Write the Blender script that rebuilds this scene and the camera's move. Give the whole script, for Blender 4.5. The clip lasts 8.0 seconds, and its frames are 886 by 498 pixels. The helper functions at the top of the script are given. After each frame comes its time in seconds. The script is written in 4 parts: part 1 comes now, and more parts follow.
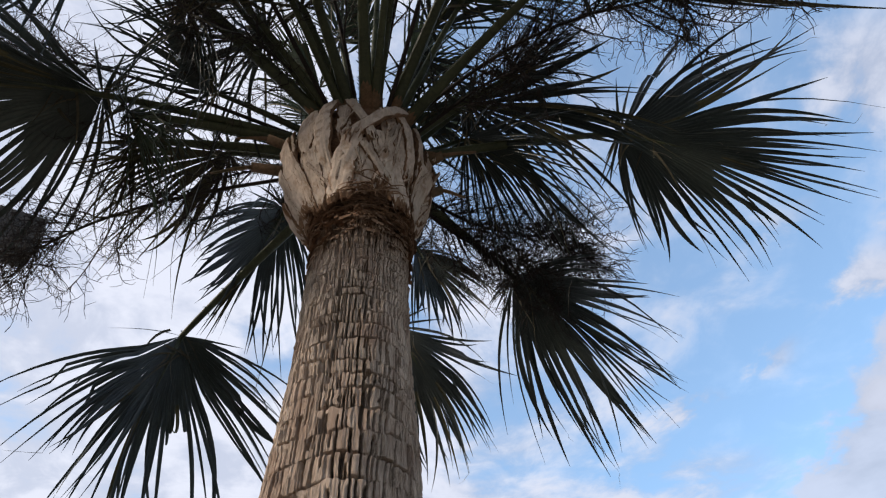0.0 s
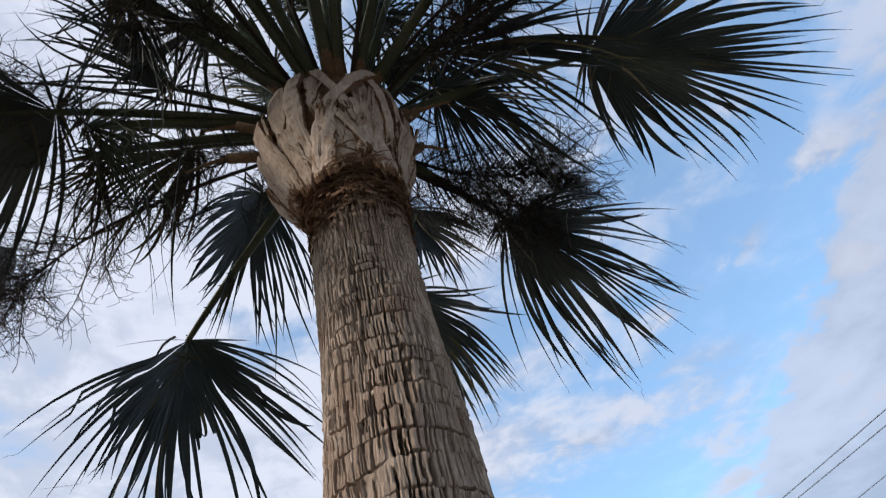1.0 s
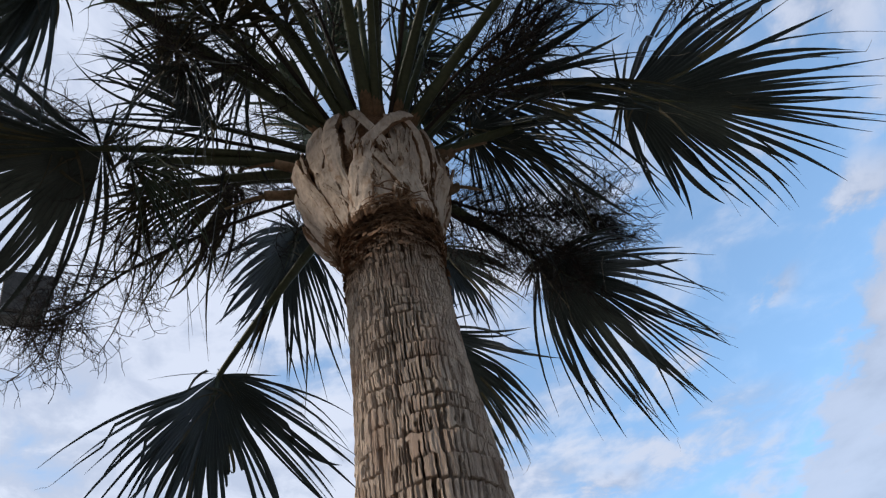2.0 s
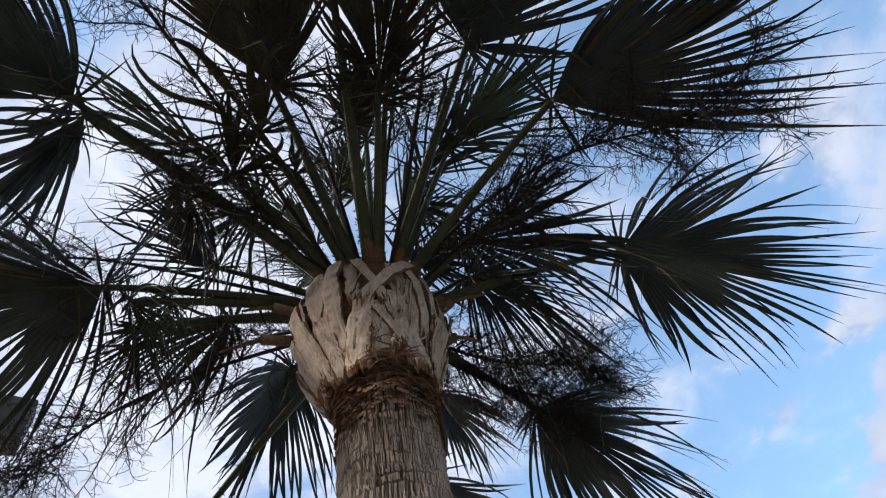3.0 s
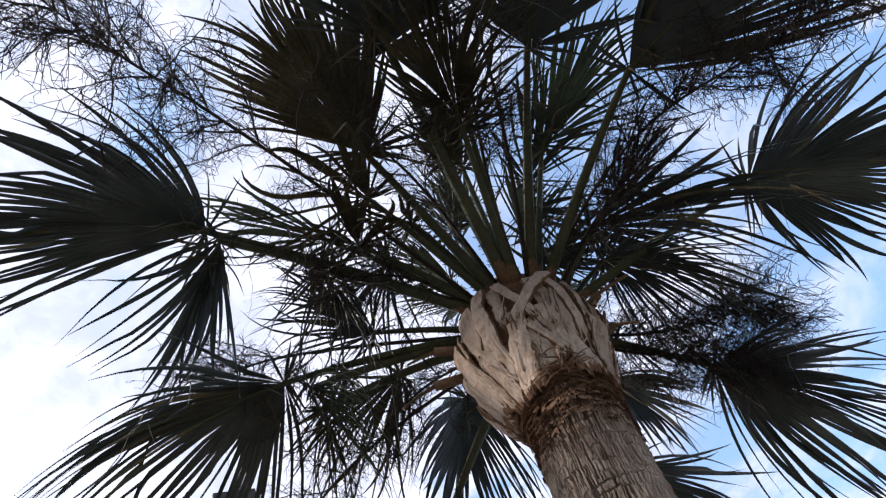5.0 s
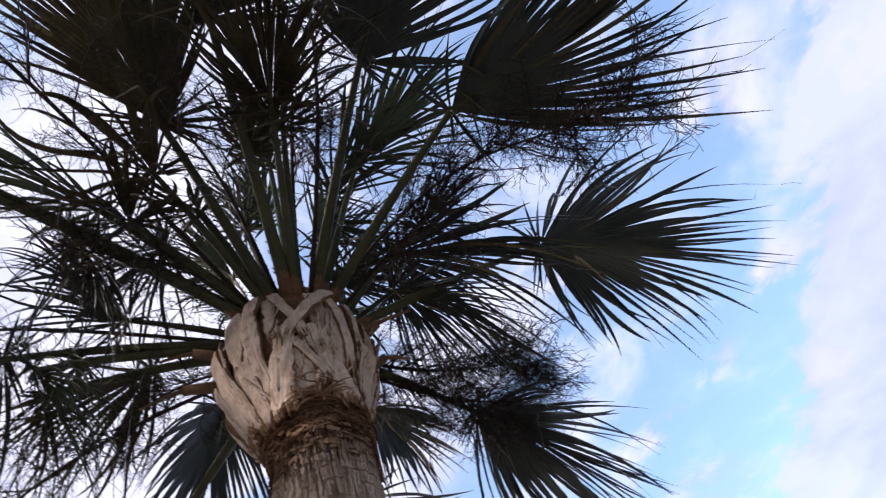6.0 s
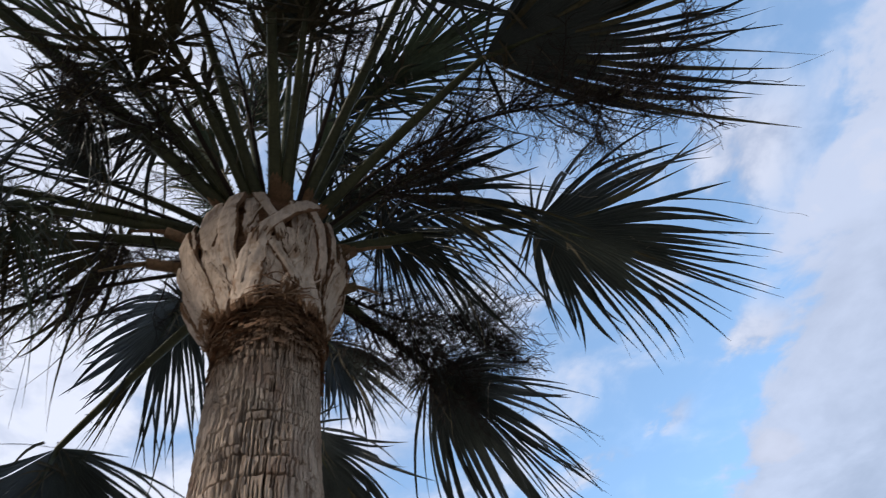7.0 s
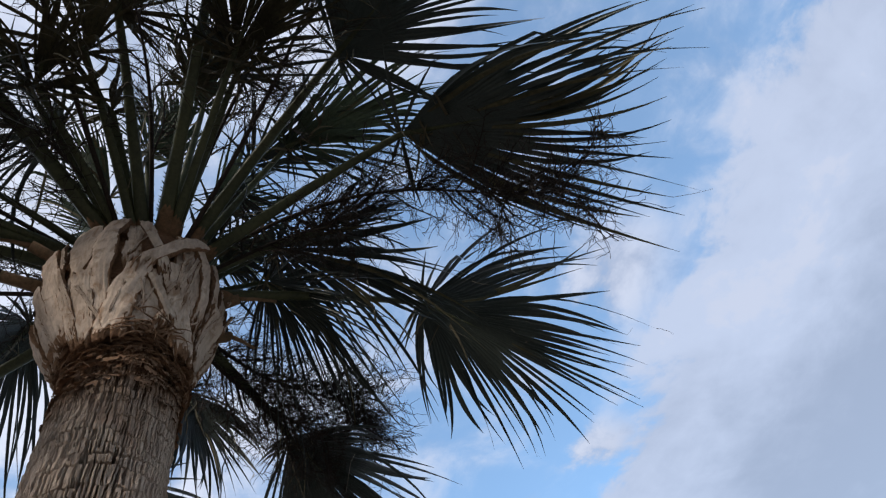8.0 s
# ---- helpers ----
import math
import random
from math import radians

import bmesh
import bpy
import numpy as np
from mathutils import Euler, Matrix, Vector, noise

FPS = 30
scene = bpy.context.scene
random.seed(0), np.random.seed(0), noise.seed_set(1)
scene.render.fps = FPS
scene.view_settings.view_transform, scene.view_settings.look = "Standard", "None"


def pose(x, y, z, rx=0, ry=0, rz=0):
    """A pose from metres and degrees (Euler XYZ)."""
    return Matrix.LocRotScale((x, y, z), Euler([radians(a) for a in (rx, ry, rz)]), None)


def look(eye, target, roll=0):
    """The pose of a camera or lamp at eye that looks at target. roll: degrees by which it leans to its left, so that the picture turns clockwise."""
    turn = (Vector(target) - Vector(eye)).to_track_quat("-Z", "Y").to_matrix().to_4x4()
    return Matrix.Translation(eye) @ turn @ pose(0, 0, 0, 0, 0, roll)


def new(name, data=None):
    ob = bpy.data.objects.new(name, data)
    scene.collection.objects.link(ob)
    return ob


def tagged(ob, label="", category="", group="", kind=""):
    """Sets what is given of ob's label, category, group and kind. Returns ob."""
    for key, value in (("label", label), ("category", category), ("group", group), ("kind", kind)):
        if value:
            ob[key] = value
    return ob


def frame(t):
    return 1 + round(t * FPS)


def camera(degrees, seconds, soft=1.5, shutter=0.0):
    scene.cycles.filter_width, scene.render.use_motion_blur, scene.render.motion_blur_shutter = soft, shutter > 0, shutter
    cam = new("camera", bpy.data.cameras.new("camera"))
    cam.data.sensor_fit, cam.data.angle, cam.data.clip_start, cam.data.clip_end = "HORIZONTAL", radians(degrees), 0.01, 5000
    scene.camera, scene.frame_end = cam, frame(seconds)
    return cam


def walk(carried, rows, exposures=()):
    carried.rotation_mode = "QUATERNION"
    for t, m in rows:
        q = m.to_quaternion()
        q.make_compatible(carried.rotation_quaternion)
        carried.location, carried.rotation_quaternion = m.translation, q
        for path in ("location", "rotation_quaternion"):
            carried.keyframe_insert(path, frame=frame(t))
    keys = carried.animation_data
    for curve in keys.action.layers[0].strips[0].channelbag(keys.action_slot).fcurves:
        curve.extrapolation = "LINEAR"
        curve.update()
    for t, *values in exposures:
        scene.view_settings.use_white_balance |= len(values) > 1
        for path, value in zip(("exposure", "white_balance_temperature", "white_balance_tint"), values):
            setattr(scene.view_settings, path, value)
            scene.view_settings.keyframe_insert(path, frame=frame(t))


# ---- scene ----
cam = camera(67.3, 8.0, soft=1.2, shutter=0.15)
PATH = [
    (0, (0.0, 0.0, 1.6), (0.002, 1.176, 3.218), -5.0),
    (0.3, (-0.039, -0.008, 1.627), (-0.012, 1.186, 3.232), -6.8),
    (0.5, (-0.066, -0.011, 1.63), (-0.028, 1.194, 3.226), -7.6),
    (0.7, (-0.115, -0.02, 1.647), (-0.08, 1.206, 3.228), -11.1),
    (0.9, (-0.121, -0.037, 1.648), (-0.07, 1.216, 3.206), -15.3),
    (1, (-0.125, -0.035, 1.668), (-0.064, 1.275, 3.178), -17.7),
    (1.2, (-0.125, -0.027, 1.717), (-0.052, 1.321, 3.193), -16.0),
    (2.3, (-0.153, -0.097, 1.697), (-0.164, 1.068, 3.322), -14.1),
    (2.5, (-0.151, -0.131, 1.693), (-0.144, 1.005, 3.339), -12.8),
    (2.7, (-0.136, -0.143, 1.747), (-0.076, 0.9, 3.452), -11.6),
    (2.8, (-0.137, -0.142, 1.782), (-0.042, 0.843, 3.52), -13.1),
    (3, (-0.12, -0.193, 1.797), (-0.02, 0.739, 3.564), -17.4),
    (3.2, (-0.108, -0.202, 1.815), (0.009, 0.725, 3.584), -18.8),
    (3.5, (-0.093, -0.224, 1.799), (0.013, 0.696, 3.572), -17.8),
    (3.7, (-0.095, -0.222, 1.81), (0.009, 0.697, 3.583), -17.2),
    (3.9, (-0.125, -0.234, 1.784), (-0.06, 0.675, 3.564), -16.5),
    (4, (-0.159, -0.257, 1.755), (-0.191, 0.668, 3.529), -13.9),
    (4.2, (-0.181, -0.274, 1.772), (-0.358, 0.775, 3.465), -14.9),
    (5.3, (-0.103, -0.389, 1.822), (-0.317, 0.407, 3.644), -17.9),
    (5.5, (-0.069, -0.378, 1.84), (-0.185, 0.442, 3.66), -20.0),
    (5.7, (-0.032, -0.348, 1.847), (0.03, 0.571, 3.623), -29.0),
    (5.8, (-0.024, -0.346, 1.849), (0.088, 0.557, 3.63), -30.1),
    (6, (0.025, -0.289, 1.879), (0.292, 0.714, 3.588), -32.1),
    (6.1, (0.019, -0.257, 1.859), (0.33, 0.74, 3.564), -31.7),
    (6.3, (0.018, -0.207, 1.831), (0.305, 0.817, 3.525), -23.0),
    (6.5, (0.009, -0.151, 1.817), (0.355, 0.947, 3.453), -21.3),
    (6.6, (-0.006, -0.128, 1.787), (0.29, 1.0, 3.411), -19.6),
    (6.7, (-0.009, -0.12, 1.768), (0.221, 1.032, 3.387), -16.0),
    (6.9, (-0.019, -0.093, 1.799), (0.218, 0.989, 3.464), -14.0),
    (7, (-0.009, -0.069, 1.815), (0.279, 0.959, 3.506), -18.1),
    (7.1, (-0.01, -0.062, 1.796), (0.372, 0.92, 3.496), -18.9),
    (7.2, (-0.013, -0.05, 1.794), (0.401, 0.864, 3.524), -20.4),
    (7.4, (-0.019, -0.046, 1.804), (0.474, 0.905, 3.492), -26.1),
    (7.5, (-0.01, -0.039, 1.825), (0.541, 0.878, 3.515), -28.1),
    (7.6, (-0.038, -0.013, 1.796), (0.58, 0.798, 3.516), -26.3),
    (7.7, (-0.057, -0.041, 1.781), (0.573, 0.751, 3.505), -26.4),
    (7.8, (-0.059, -0.029, 1.777), (0.575, 0.773, 3.496), -28.6),
    (8, (-0.081, -0.036, 1.804), (0.558, 0.743, 3.532), -29.0),
]
walk(cam, [(t, look(eye, target, roll)) for t, eye, target, roll in PATH], [(0, 1.62, 6750, 11), (1.0, 1.52, 6550, 10), (2.5, 1.48, 6350, 9), (3.2, 1.86, 6650, 10), (3.5, 1.93, 6700, 10), (4.2, 2.05, 6500, 17), (5.4, 2.00, 6500, 15),
      (6.0, 2.02, 6600, 21), (6.5, 1.75, 6650, 14), (7.0, 1.64, 6550, 11), (8, 1.55, 6450, 10)])

# ---- light ----
AX, AY = -0.36, 1.726          # the palm's axis
SUN_EL, SUN_AZ = radians(24), radians(240)   # compass from +y, clockwise

world = bpy.data.worlds.new("sky")
scene.world = world
world.use_nodes = True


def nodes_of(tree):
    tree.nodes.clear()

    def add(kind, inputs=None, operation="", data_type="", blend_type="", interpolation_type=""):
        n = tree.nodes.new(kind)
        if operation:
            n.operation = operation
        if data_type:
            n.data_type = data_type
        if blend_type:
            n.blend_type = blend_type
        if interpolation_type:
            n.interpolation_type = interpolation_type
        for k, v in (inputs or {}).items():
            if isinstance(v, bpy.types.NodeSocket):
                tree.links.new(v, n.inputs[k])
            else:
                n.inputs[k].default_value = v
        return n
    return add


def sky_world():
    add = nodes_of(world.node_tree)
    co = add("ShaderNodeTexCoord").outputs["Generated"]
    sky = add("ShaderNodeTexSky")
    sky.sky_type, sky.sun_disc, sky.sun_elevation, sky.sun_rotation = "NISHITA", False, SUN_EL, SUN_AZ
    sky.air_density, sky.dust_density, sky.ozone_density = 1.0, 0.6, 2.0
    blue = add("ShaderNodeMix", {0: 1.0, 6: sky.outputs[0], 7: (SKY_GAIN * 0.85, SKY_GAIN, SKY_GAIN * 0.99, 1)},
               data_type="RGBA", blend_type="MULTIPLY").outputs[2]
    sep = add("ShaderNodeSeparateXYZ", {0: co})
    zz = add("ShaderNodeMath", {0: sep.outputs[2], 1: 0.12}, operation="MAXIMUM").outputs[0]
    px = add("ShaderNodeMath", {0: sep.outputs[0], 1: zz}, operation="DIVIDE").outputs[0]
    py = add("ShaderNodeMath", {0: sep.outputs[1], 1: zz}, operation="DIVIDE").outputs[0]
    flat = add("ShaderNodeCombineXYZ", {0: px, 1: py, 2: 3.7}).outputs[0]
    big = add("ShaderNodeTexNoise", {"Vector": flat, "Scale": 2.3, "Detail": 7.0, "Roughness": 0.55, "Distortion": 0.4})
    small = add("ShaderNodeTexNoise", {"Vector": flat, "Scale": 6.5, "Detail": 6.0, "Roughness": 0.6, "Distortion": 0.3})

    def dot(v):
        return add("ShaderNodeVectorMath", {0: co, 1: v}, operation="DOT_PRODUCT").outputs["Value"]

    def ramp(value, a, b, c=0.0, d=1.0):
        return add("ShaderNodeMapRange", {0: value, 1: a, 2: b, 3: c, 4: d}, interpolation_type="SMOOTHSTEP").outputs[0]

    def plus(a, b, op="ADD"):
        return add("ShaderNodeMath", {0: a, 1: b}, operation=op).outputs[0]

    lumps = plus(plus(big.outputs[0], 0.5, "SUBTRACT"), plus(small.outputs[0], 0.5, "SUBTRACT"))
    bank = ramp(plus(px, plus(lumps, 0.40, "MULTIPLY")), 0.83, 0.95)
    away = ramp(px, 0.62, -0.6, -0.10, 0.22)
    cover = plus(plus(big.outputs[0], plus(small.outputs[0], 0.45, "MULTIPLY")), away)
    drift = add("ShaderNodeVectorMath", {0: flat, 1: add("ShaderNodeCombineXYZ", {0: plus(lumps, 0.30, "MULTIPLY"), 1: plus(lumps, -0.22, "MULTIPLY")}).outputs[0]},
                operation="ADD").outputs[0]
    # single small clouds along the edge of the bank, and one clear patch: place on the sky's plane, reach, thickness
    for x, y, reach, thick in ((0.72, 0.45, 0.20, 0.22), (0.87, 0.88, 0.15, 0.25), (0.55, 1.24, 0.10, 0.20), (0.98, 1.25, 0.25, 0.26), (0.62, 1.52, 0.32, 0.18),
                               (0.64, 0.72, 0.06, 0.12), (0.70, 1.10, 0.08, 0.15), (0.30, 1.70, 0.14, 0.20), (-0.44, 1.32, 0.16, 0.20),
                               (-0.34, 0.98, 0.38, -0.24)):
        far = add("ShaderNodeVectorMath", {0: drift, 1: (x, y, 3.7)}, operation="DISTANCE").outputs["Value"]
        cover = plus(cover, ramp(far, reach, 0.0, 0.0, thick))
    puffs = ramp(cover, 0.60, 0.88, 0.20, 0.96)
    both = plus(puffs, plus(bank, 0.85, "MULTIPLY"), "MAXIMUM")
    # bright thin cloud, greyer where the bank is thick
    glow = ramp(dot((-0.66, 0.42, 0.62)), 0.35, 1.0)
    patch = ramp(plus(small.outputs[0], plus(big.outputs[0], 0.6, "MULTIPLY")), 0.68, 0.94)
    shade = plus(plus(glow, 0.45, "MULTIPLY"), plus(patch, 0.62, "MULTIPLY"))
    white = add("ShaderNodeMix", {0: shade, 6: (0.150, 0.176, 0.235, 1), 7: (0.268, 0.286, 0.335, 1)}, data_type="RGBA").outputs[2]
    thick = ramp(px, 0.9, 1.7, 0.30, -0.12)
    grey = ramp(plus(thick, plus(big.outputs[0], plus(small.outputs[0], 0.5, "MULTIPLY"))), 0.60, 1.25)
    dull = add("ShaderNodeMix", {0: grey, 6: (0.132, 0.146, 0.184, 1), 7: (0.212, 0.232, 0.286, 1)}, data_type="RGBA").outputs[2]
    cloud = add("ShaderNodeMix", {0: bank, 6: white, 7: dull}, data_type="RGBA").outputs[2]
    mixed = add("ShaderNodeMix", {0: both, 6: blue, 7: cloud}, data_type="RGBA").outputs[2]
    bg = add("ShaderNodeBackground", {0: mixed, 1: 1.0})
    add("ShaderNodeOutputWorld", {0: bg.outputs[0]})


SKY_GAIN = 0.125
sky_world()

sun_data = bpy.data.lights.new("sun", "SUN")
sun_data.energy, sun_data.angle, sun_data.color = 0.9, radians(10), (1.0, 0.89, 0.76)
sun = new("sun", sun_data)
sd = Vector((math.sin(SUN_AZ) * math.cos(SUN_EL), math.cos(SUN_AZ) * math.cos(SUN_EL), math.sin(SUN_EL)))
sun.matrix_world = look(sd * 50, (0, 0, 0))


# ---- materials ----
def material(name):
    m = bpy.data.materials.new(name)
    m.use_nodes = True
    return m, nodes_of(m.node_tree)


def noise_node(add, scale, detail=5.0, rough=0.6, stretch=(1, 1, 1), dist=0.0):
    co = add("ShaderNodeTexCoord").outputs["Object"]
    mp = add("ShaderNodeMapping", {"Vector": co, "Scale": stretch}).outputs[0]
    return add("ShaderNodeTexNoise", {"Vector": mp, "Scale": scale, "Detail": detail, "Roughness": rough, "Distortion": dist}).outputs[0]


def surface(name, dark, light, rough=0.8, scales=(3.0, 40.0), stretch=(1, 1, 1), bump=0.3, spread=(0.35, 0.65),
            spec=0.3, vary=0.0, trans=0.0, tint=None, bump_d=0.01):
    m, add = material(name)
    a = noise_node(add, scales[0], 4.0, 0.6, (1, 1, 1), 0.4)
    b = noise_node(add, scales[1], 6.0, 0.65, stretch)
    s = add("ShaderNodeMath", {0: a, 1: b}, operation="ADD").outputs[0]
    s = add("ShaderNodeMath", {0: s, 1: 0.5}, operation="MULTIPLY").outputs[0]
    f = add("ShaderNodeMapRange", {0: s, 1: spread[0], 2: spread[1]}).outputs[0]
    col = add("ShaderNodeMix", {0: f, 6: (*dark, 1), 7: (*light, 1)}, data_type="RGBA").outputs[2]
    if tint:
        a2 = noise_node(add, scales[0] * 2.3, 5.0, 0.6, (1, 1, 0.6), 0.8)
        k = add("ShaderNodeMapRange", {0: a2, 1: 0.52, 2: 0.72}).outputs[0]
        col = add("ShaderNodeMix", {0: k, 6: col, 7: (*tint, 1)}, data_type="RGBA").outputs[2]
    if vary:
        isl = add("ShaderNodeNewGeometry").outputs["Random Per Island"]
        ob = add("ShaderNodeObjectInfo").outputs["Random"]
        r = add("ShaderNodeMath", {0: isl, 1: ob}, operation="ADD").outputs[0]
        r = add("ShaderNodeMapRange", {0: r, 1: 0.0, 2: 2.0, 3: 1 - vary, 4: 1 + vary}).outputs[0]
        hsv = add("ShaderNodeHueSaturation", {"Value": r, "Color": col})
        col = hsv.outputs[0]
    bm = add("ShaderNodeBump", {"Height": b, "Strength": bump, "Distance": bump_d}).outputs[0]
    p = add("ShaderNodeBsdfPrincipled", {"Base Color": col, "Roughness": rough, "Specular IOR Level": spec, "Normal": bm})
    out = p.outputs[0]
    if trans:
        t = add("ShaderNodeBsdfTranslucent", {"Color": col, "Normal": bm}).outputs[0]
        out = add("ShaderNodeMixShader", {0: trans, 1: out, 2: t}).outputs[0]
    add("ShaderNodeOutputMaterial", {0: out})
    return m


def bark():
    """Grey-brown weathered bark that turns to raw red-brown fibre just below the crown."""
    m, add = material("weathered_bark")
    big = noise_node(add, 2.6, 4.0, 0.6, (1, 1, 1), 0.4)
    mid = noise_node(add, 24.0, 5.0, 0.65, (1, 1, 0.35), 0.3)
    grain = noise_node(add, 170.0, 5.0, 0.7, (1, 1, 0.10))
    s = add("ShaderNodeMath", {0: big, 1: mid}, operation="ADD").outputs[0]
    s = add("ShaderNodeMath", {0: s, 1: grain}, operation="ADD").outputs[0]
    f = add("ShaderNodeMapRange", {0: s, 1: 1.16, 2: 1.76}).outputs[0]
    col = add("ShaderNodeMix", {0: f, 6: (0.265, 0.192, 0.145, 1), 7: (0.72, 0.56, 0.435, 1)}, data_type="RGBA").outputs[2]
    warm = noise_node(add, 7.0, 5.0, 0.6, (1, 1, 0.5), 0.8)
    k = add("ShaderNodeMapRange", {0: warm, 1: 0.5, 2: 0.72}).outputs[0]
    col = add("ShaderNodeMix", {0: k, 6: col, 7: (0.40, 0.272, 0.20, 1)}, data_type="RGBA").outputs[2]
    co = add("ShaderNodeTexCoord").outputs["Object"]
    zc = add("ShaderNodeSeparateXYZ", {0: co}).outputs[2]
    wob = add("ShaderNodeMath", {0: warm, 1: 0.30}, operation="MULTIPLY").outputs[0]
    zc = add("ShaderNodeMath", {0: zc, 1: wob}, operation="ADD").outputs[0]
    raw = add("ShaderNodeMapRange", {0: zc, 1: 3.84, 2: 4.08, 4: 0.92}).outputs[0]
    red = add("ShaderNodeMix", {0: f, 6: (0.085, 0.042, 0.025, 1), 7: (0.37, 0.225, 0.14, 1)}, data_type="RGBA").outputs[2]
    col = add("ShaderNodeMix", {0: raw, 6: col, 7: red}, data_type="RGBA").outputs[2]
    h = add("ShaderNodeMath", {0: mid, 1: grain}, operation="ADD").outputs[0]
    bm = add("ShaderNodeBump", {"Height": h, "Strength": 1.0, "Distance": 0.014}).outputs[0]
    p = add("ShaderNodeBsdfPrincipled", {"Base Color": col, "Roughness": 0.93, "Specular IOR Level": 0.12, "Normal": bm})
    add("ShaderNodeOutputMaterial", {0: p.outputs[0]})
    return m


BARK = bark()
FIBRE = surface("brown_fibre", (0.075, 0.038, 0.022), (0.29, 0.165, 0.098), 0.95, (6, 90), (1, 1, 2.5), 0.6, spec=0.1)
STRAND = surface("loose_fibre", (0.085, 0.045, 0.026), (0.36, 0.215, 0.13), 0.95, (8, 90), (1, 1, 1), 0.1, vary=0.4)
BOOT = surface("cut_leaf_base", (0.42, 0.325, 0.258), (0.70, 0.575, 0.475), 0.85, (9, 60), (1, 1, 0.16), 0.5, spec=0.18, vary=0.16,
               spread=(0.36, 0.58), tint=(0.36, 0.235, 0.155), bump_d=0.006)
# near-black: the crown's backlit darkness is put into the LEAF and DRY colours
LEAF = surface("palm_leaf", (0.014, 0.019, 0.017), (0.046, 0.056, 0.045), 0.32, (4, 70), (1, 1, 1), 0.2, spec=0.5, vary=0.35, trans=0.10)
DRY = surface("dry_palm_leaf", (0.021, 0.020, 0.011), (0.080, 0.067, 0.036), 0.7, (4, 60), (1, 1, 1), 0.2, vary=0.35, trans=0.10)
AGED = surface("ageing_leaf_tip", (0.040, 0.038, 0.020), (0.120, 0.100, 0.050), 0.6, (4, 60), (1, 1, 1), 0.2, vary=0.3, trans=0.15)
YOUNG = surface("young_palm_leaf", (0.025, 0.036, 0.020), (0.085, 0.105, 0.062), 0.5, (4, 70), (1, 1, 1), 0.2, vary=0.3, trans=0.18)
STALK = surface("green_stalk", (0.028, 0.035, 0.016), (0.085, 0.095, 0.044), 0.45, (5, 60), (1, 1, 0.3), 0.15, spec=0.4, vary=0.2)
SHEATH = surface("orange_brown_sheath", (0.050, 0.050, 0.026), (0.27, 0.155, 0.090), 0.75, (5, 60), (1, 1, 0.2), 0.3, vary=0.25)
TWIG = surface("dry_flower_twig", (0.016, 0.012, 0.011), (0.048, 0.036, 0.028), 0.85, (8, 90), (1, 1, 1), 0.2, vary=0.2)
HAIR = surface("pale_leaf_fibre", (0.22, 0.19, 0.14), (0.40, 0.35, 0.27), 0.8, (8, 90), (1, 1, 1), 0.1)
SHRED = surface("pale_dry_leaf", (0.05, 0.043, 0.026), (0.155, 0.132, 0.085), 0.7, (8, 60), (1, 1, 1), 0.2, vary=0.3, trans=0.1)
SOIL = surface("dry_ground", (0.10, 0.085, 0.065), (0.24, 0.21, 0.17), 0.95, (0.6, 14), (1, 1, 1), 0.5, bump_d=0.03)
METAL = surface("grey_painted_metal", (0.07, 0.066, 0.062), (0.13, 0.125, 0.118), 0.5, (3, 40), (1, 1, 1), 0.08)
RUST = surface("weathered_metal", (0.030, 0.027, 0.025), (0.09, 0.077, 0.066), 0.7, (8, 60), (1, 1, 1), 0.15)
CABLE = surface("black_cable", (0.05, 0.05, 0.055), (0.09, 0.09, 0.095), 0.6, (3, 40), (1, 1, 1), 0.05)
GLASS = surface("dull_lamp_glass", (0.10, 0.10, 0.10), (0.16, 0.16, 0.16), 0.15, (3, 40), (1, 1, 1), 0.0, spec=0.6)


# ---- mesh helpers ----
def mesh_ob(name, verts, faces, mat, parent=None, label="", smooth=True):
    me = bpy.data.meshes.new(name)
    me.from_pydata([tuple(v) for v in verts], [], faces)
    me.materials.append(mat)
    if smooth:
        me.shade_smooth()
    ob = new(name, me)
    ob.parent = parent
    return tagged(ob, label)


def grid_faces(rows, cols, closed=False, start=0):
    out = []
    for i in range(rows - 1):
        for j in range(cols if closed else cols - 1):
            k = (j + 1) % cols
            out.append((start + i * cols + j, start + i * cols + k, start + (i + 1) * cols + k, start + (i + 1) * cols + j))
    return out


def tube(verts, faces, pts, radii, sides=5, flat=1.0, up=None):
    """Adds a tapered tube along pts to the lists."""
    start = len(verts)
    prev = None
    for i, p in enumerate(pts):
        a = (pts[min(i + 1, len(pts) - 1)] - pts[max(i - 1, 0)]).normalized()
        ref = up if up is not None else (prev or (Vector((0, 0, 1)) if abs(a.z) < 0.9 else Vector((1, 0, 0))))
        s = a.cross(ref)
        if s.length < 1e-4:
            s = a.cross(Vector((0.3, 1, 0.2)))
        s.normalize()
        n = s.cross(a)
        if up is None:
            prev = n
        for j in range(sides):
            c = 2 * math.pi * j / sides
            verts.append(p + radii[i] * (math.cos(c) * s + math.sin(c) * flat * n))
    faces.extend(grid_faces(len(pts), sides, True, start))
    if sides > 3:
        faces.append(tuple(start + j for j in reversed(range(sides))))
        faces.append(tuple(start + (len(pts) - 1) * sides + j for j in range(sides)))


def bezier(a, b, c, d, n):
    out = []
    for i in range(n):
        t = i / (n - 1)
        u = 1 - t
        out.append(a * u ** 3 + b * 3 * u * u * t + c * 3 * u * t * t + d * t ** 3)
    return out


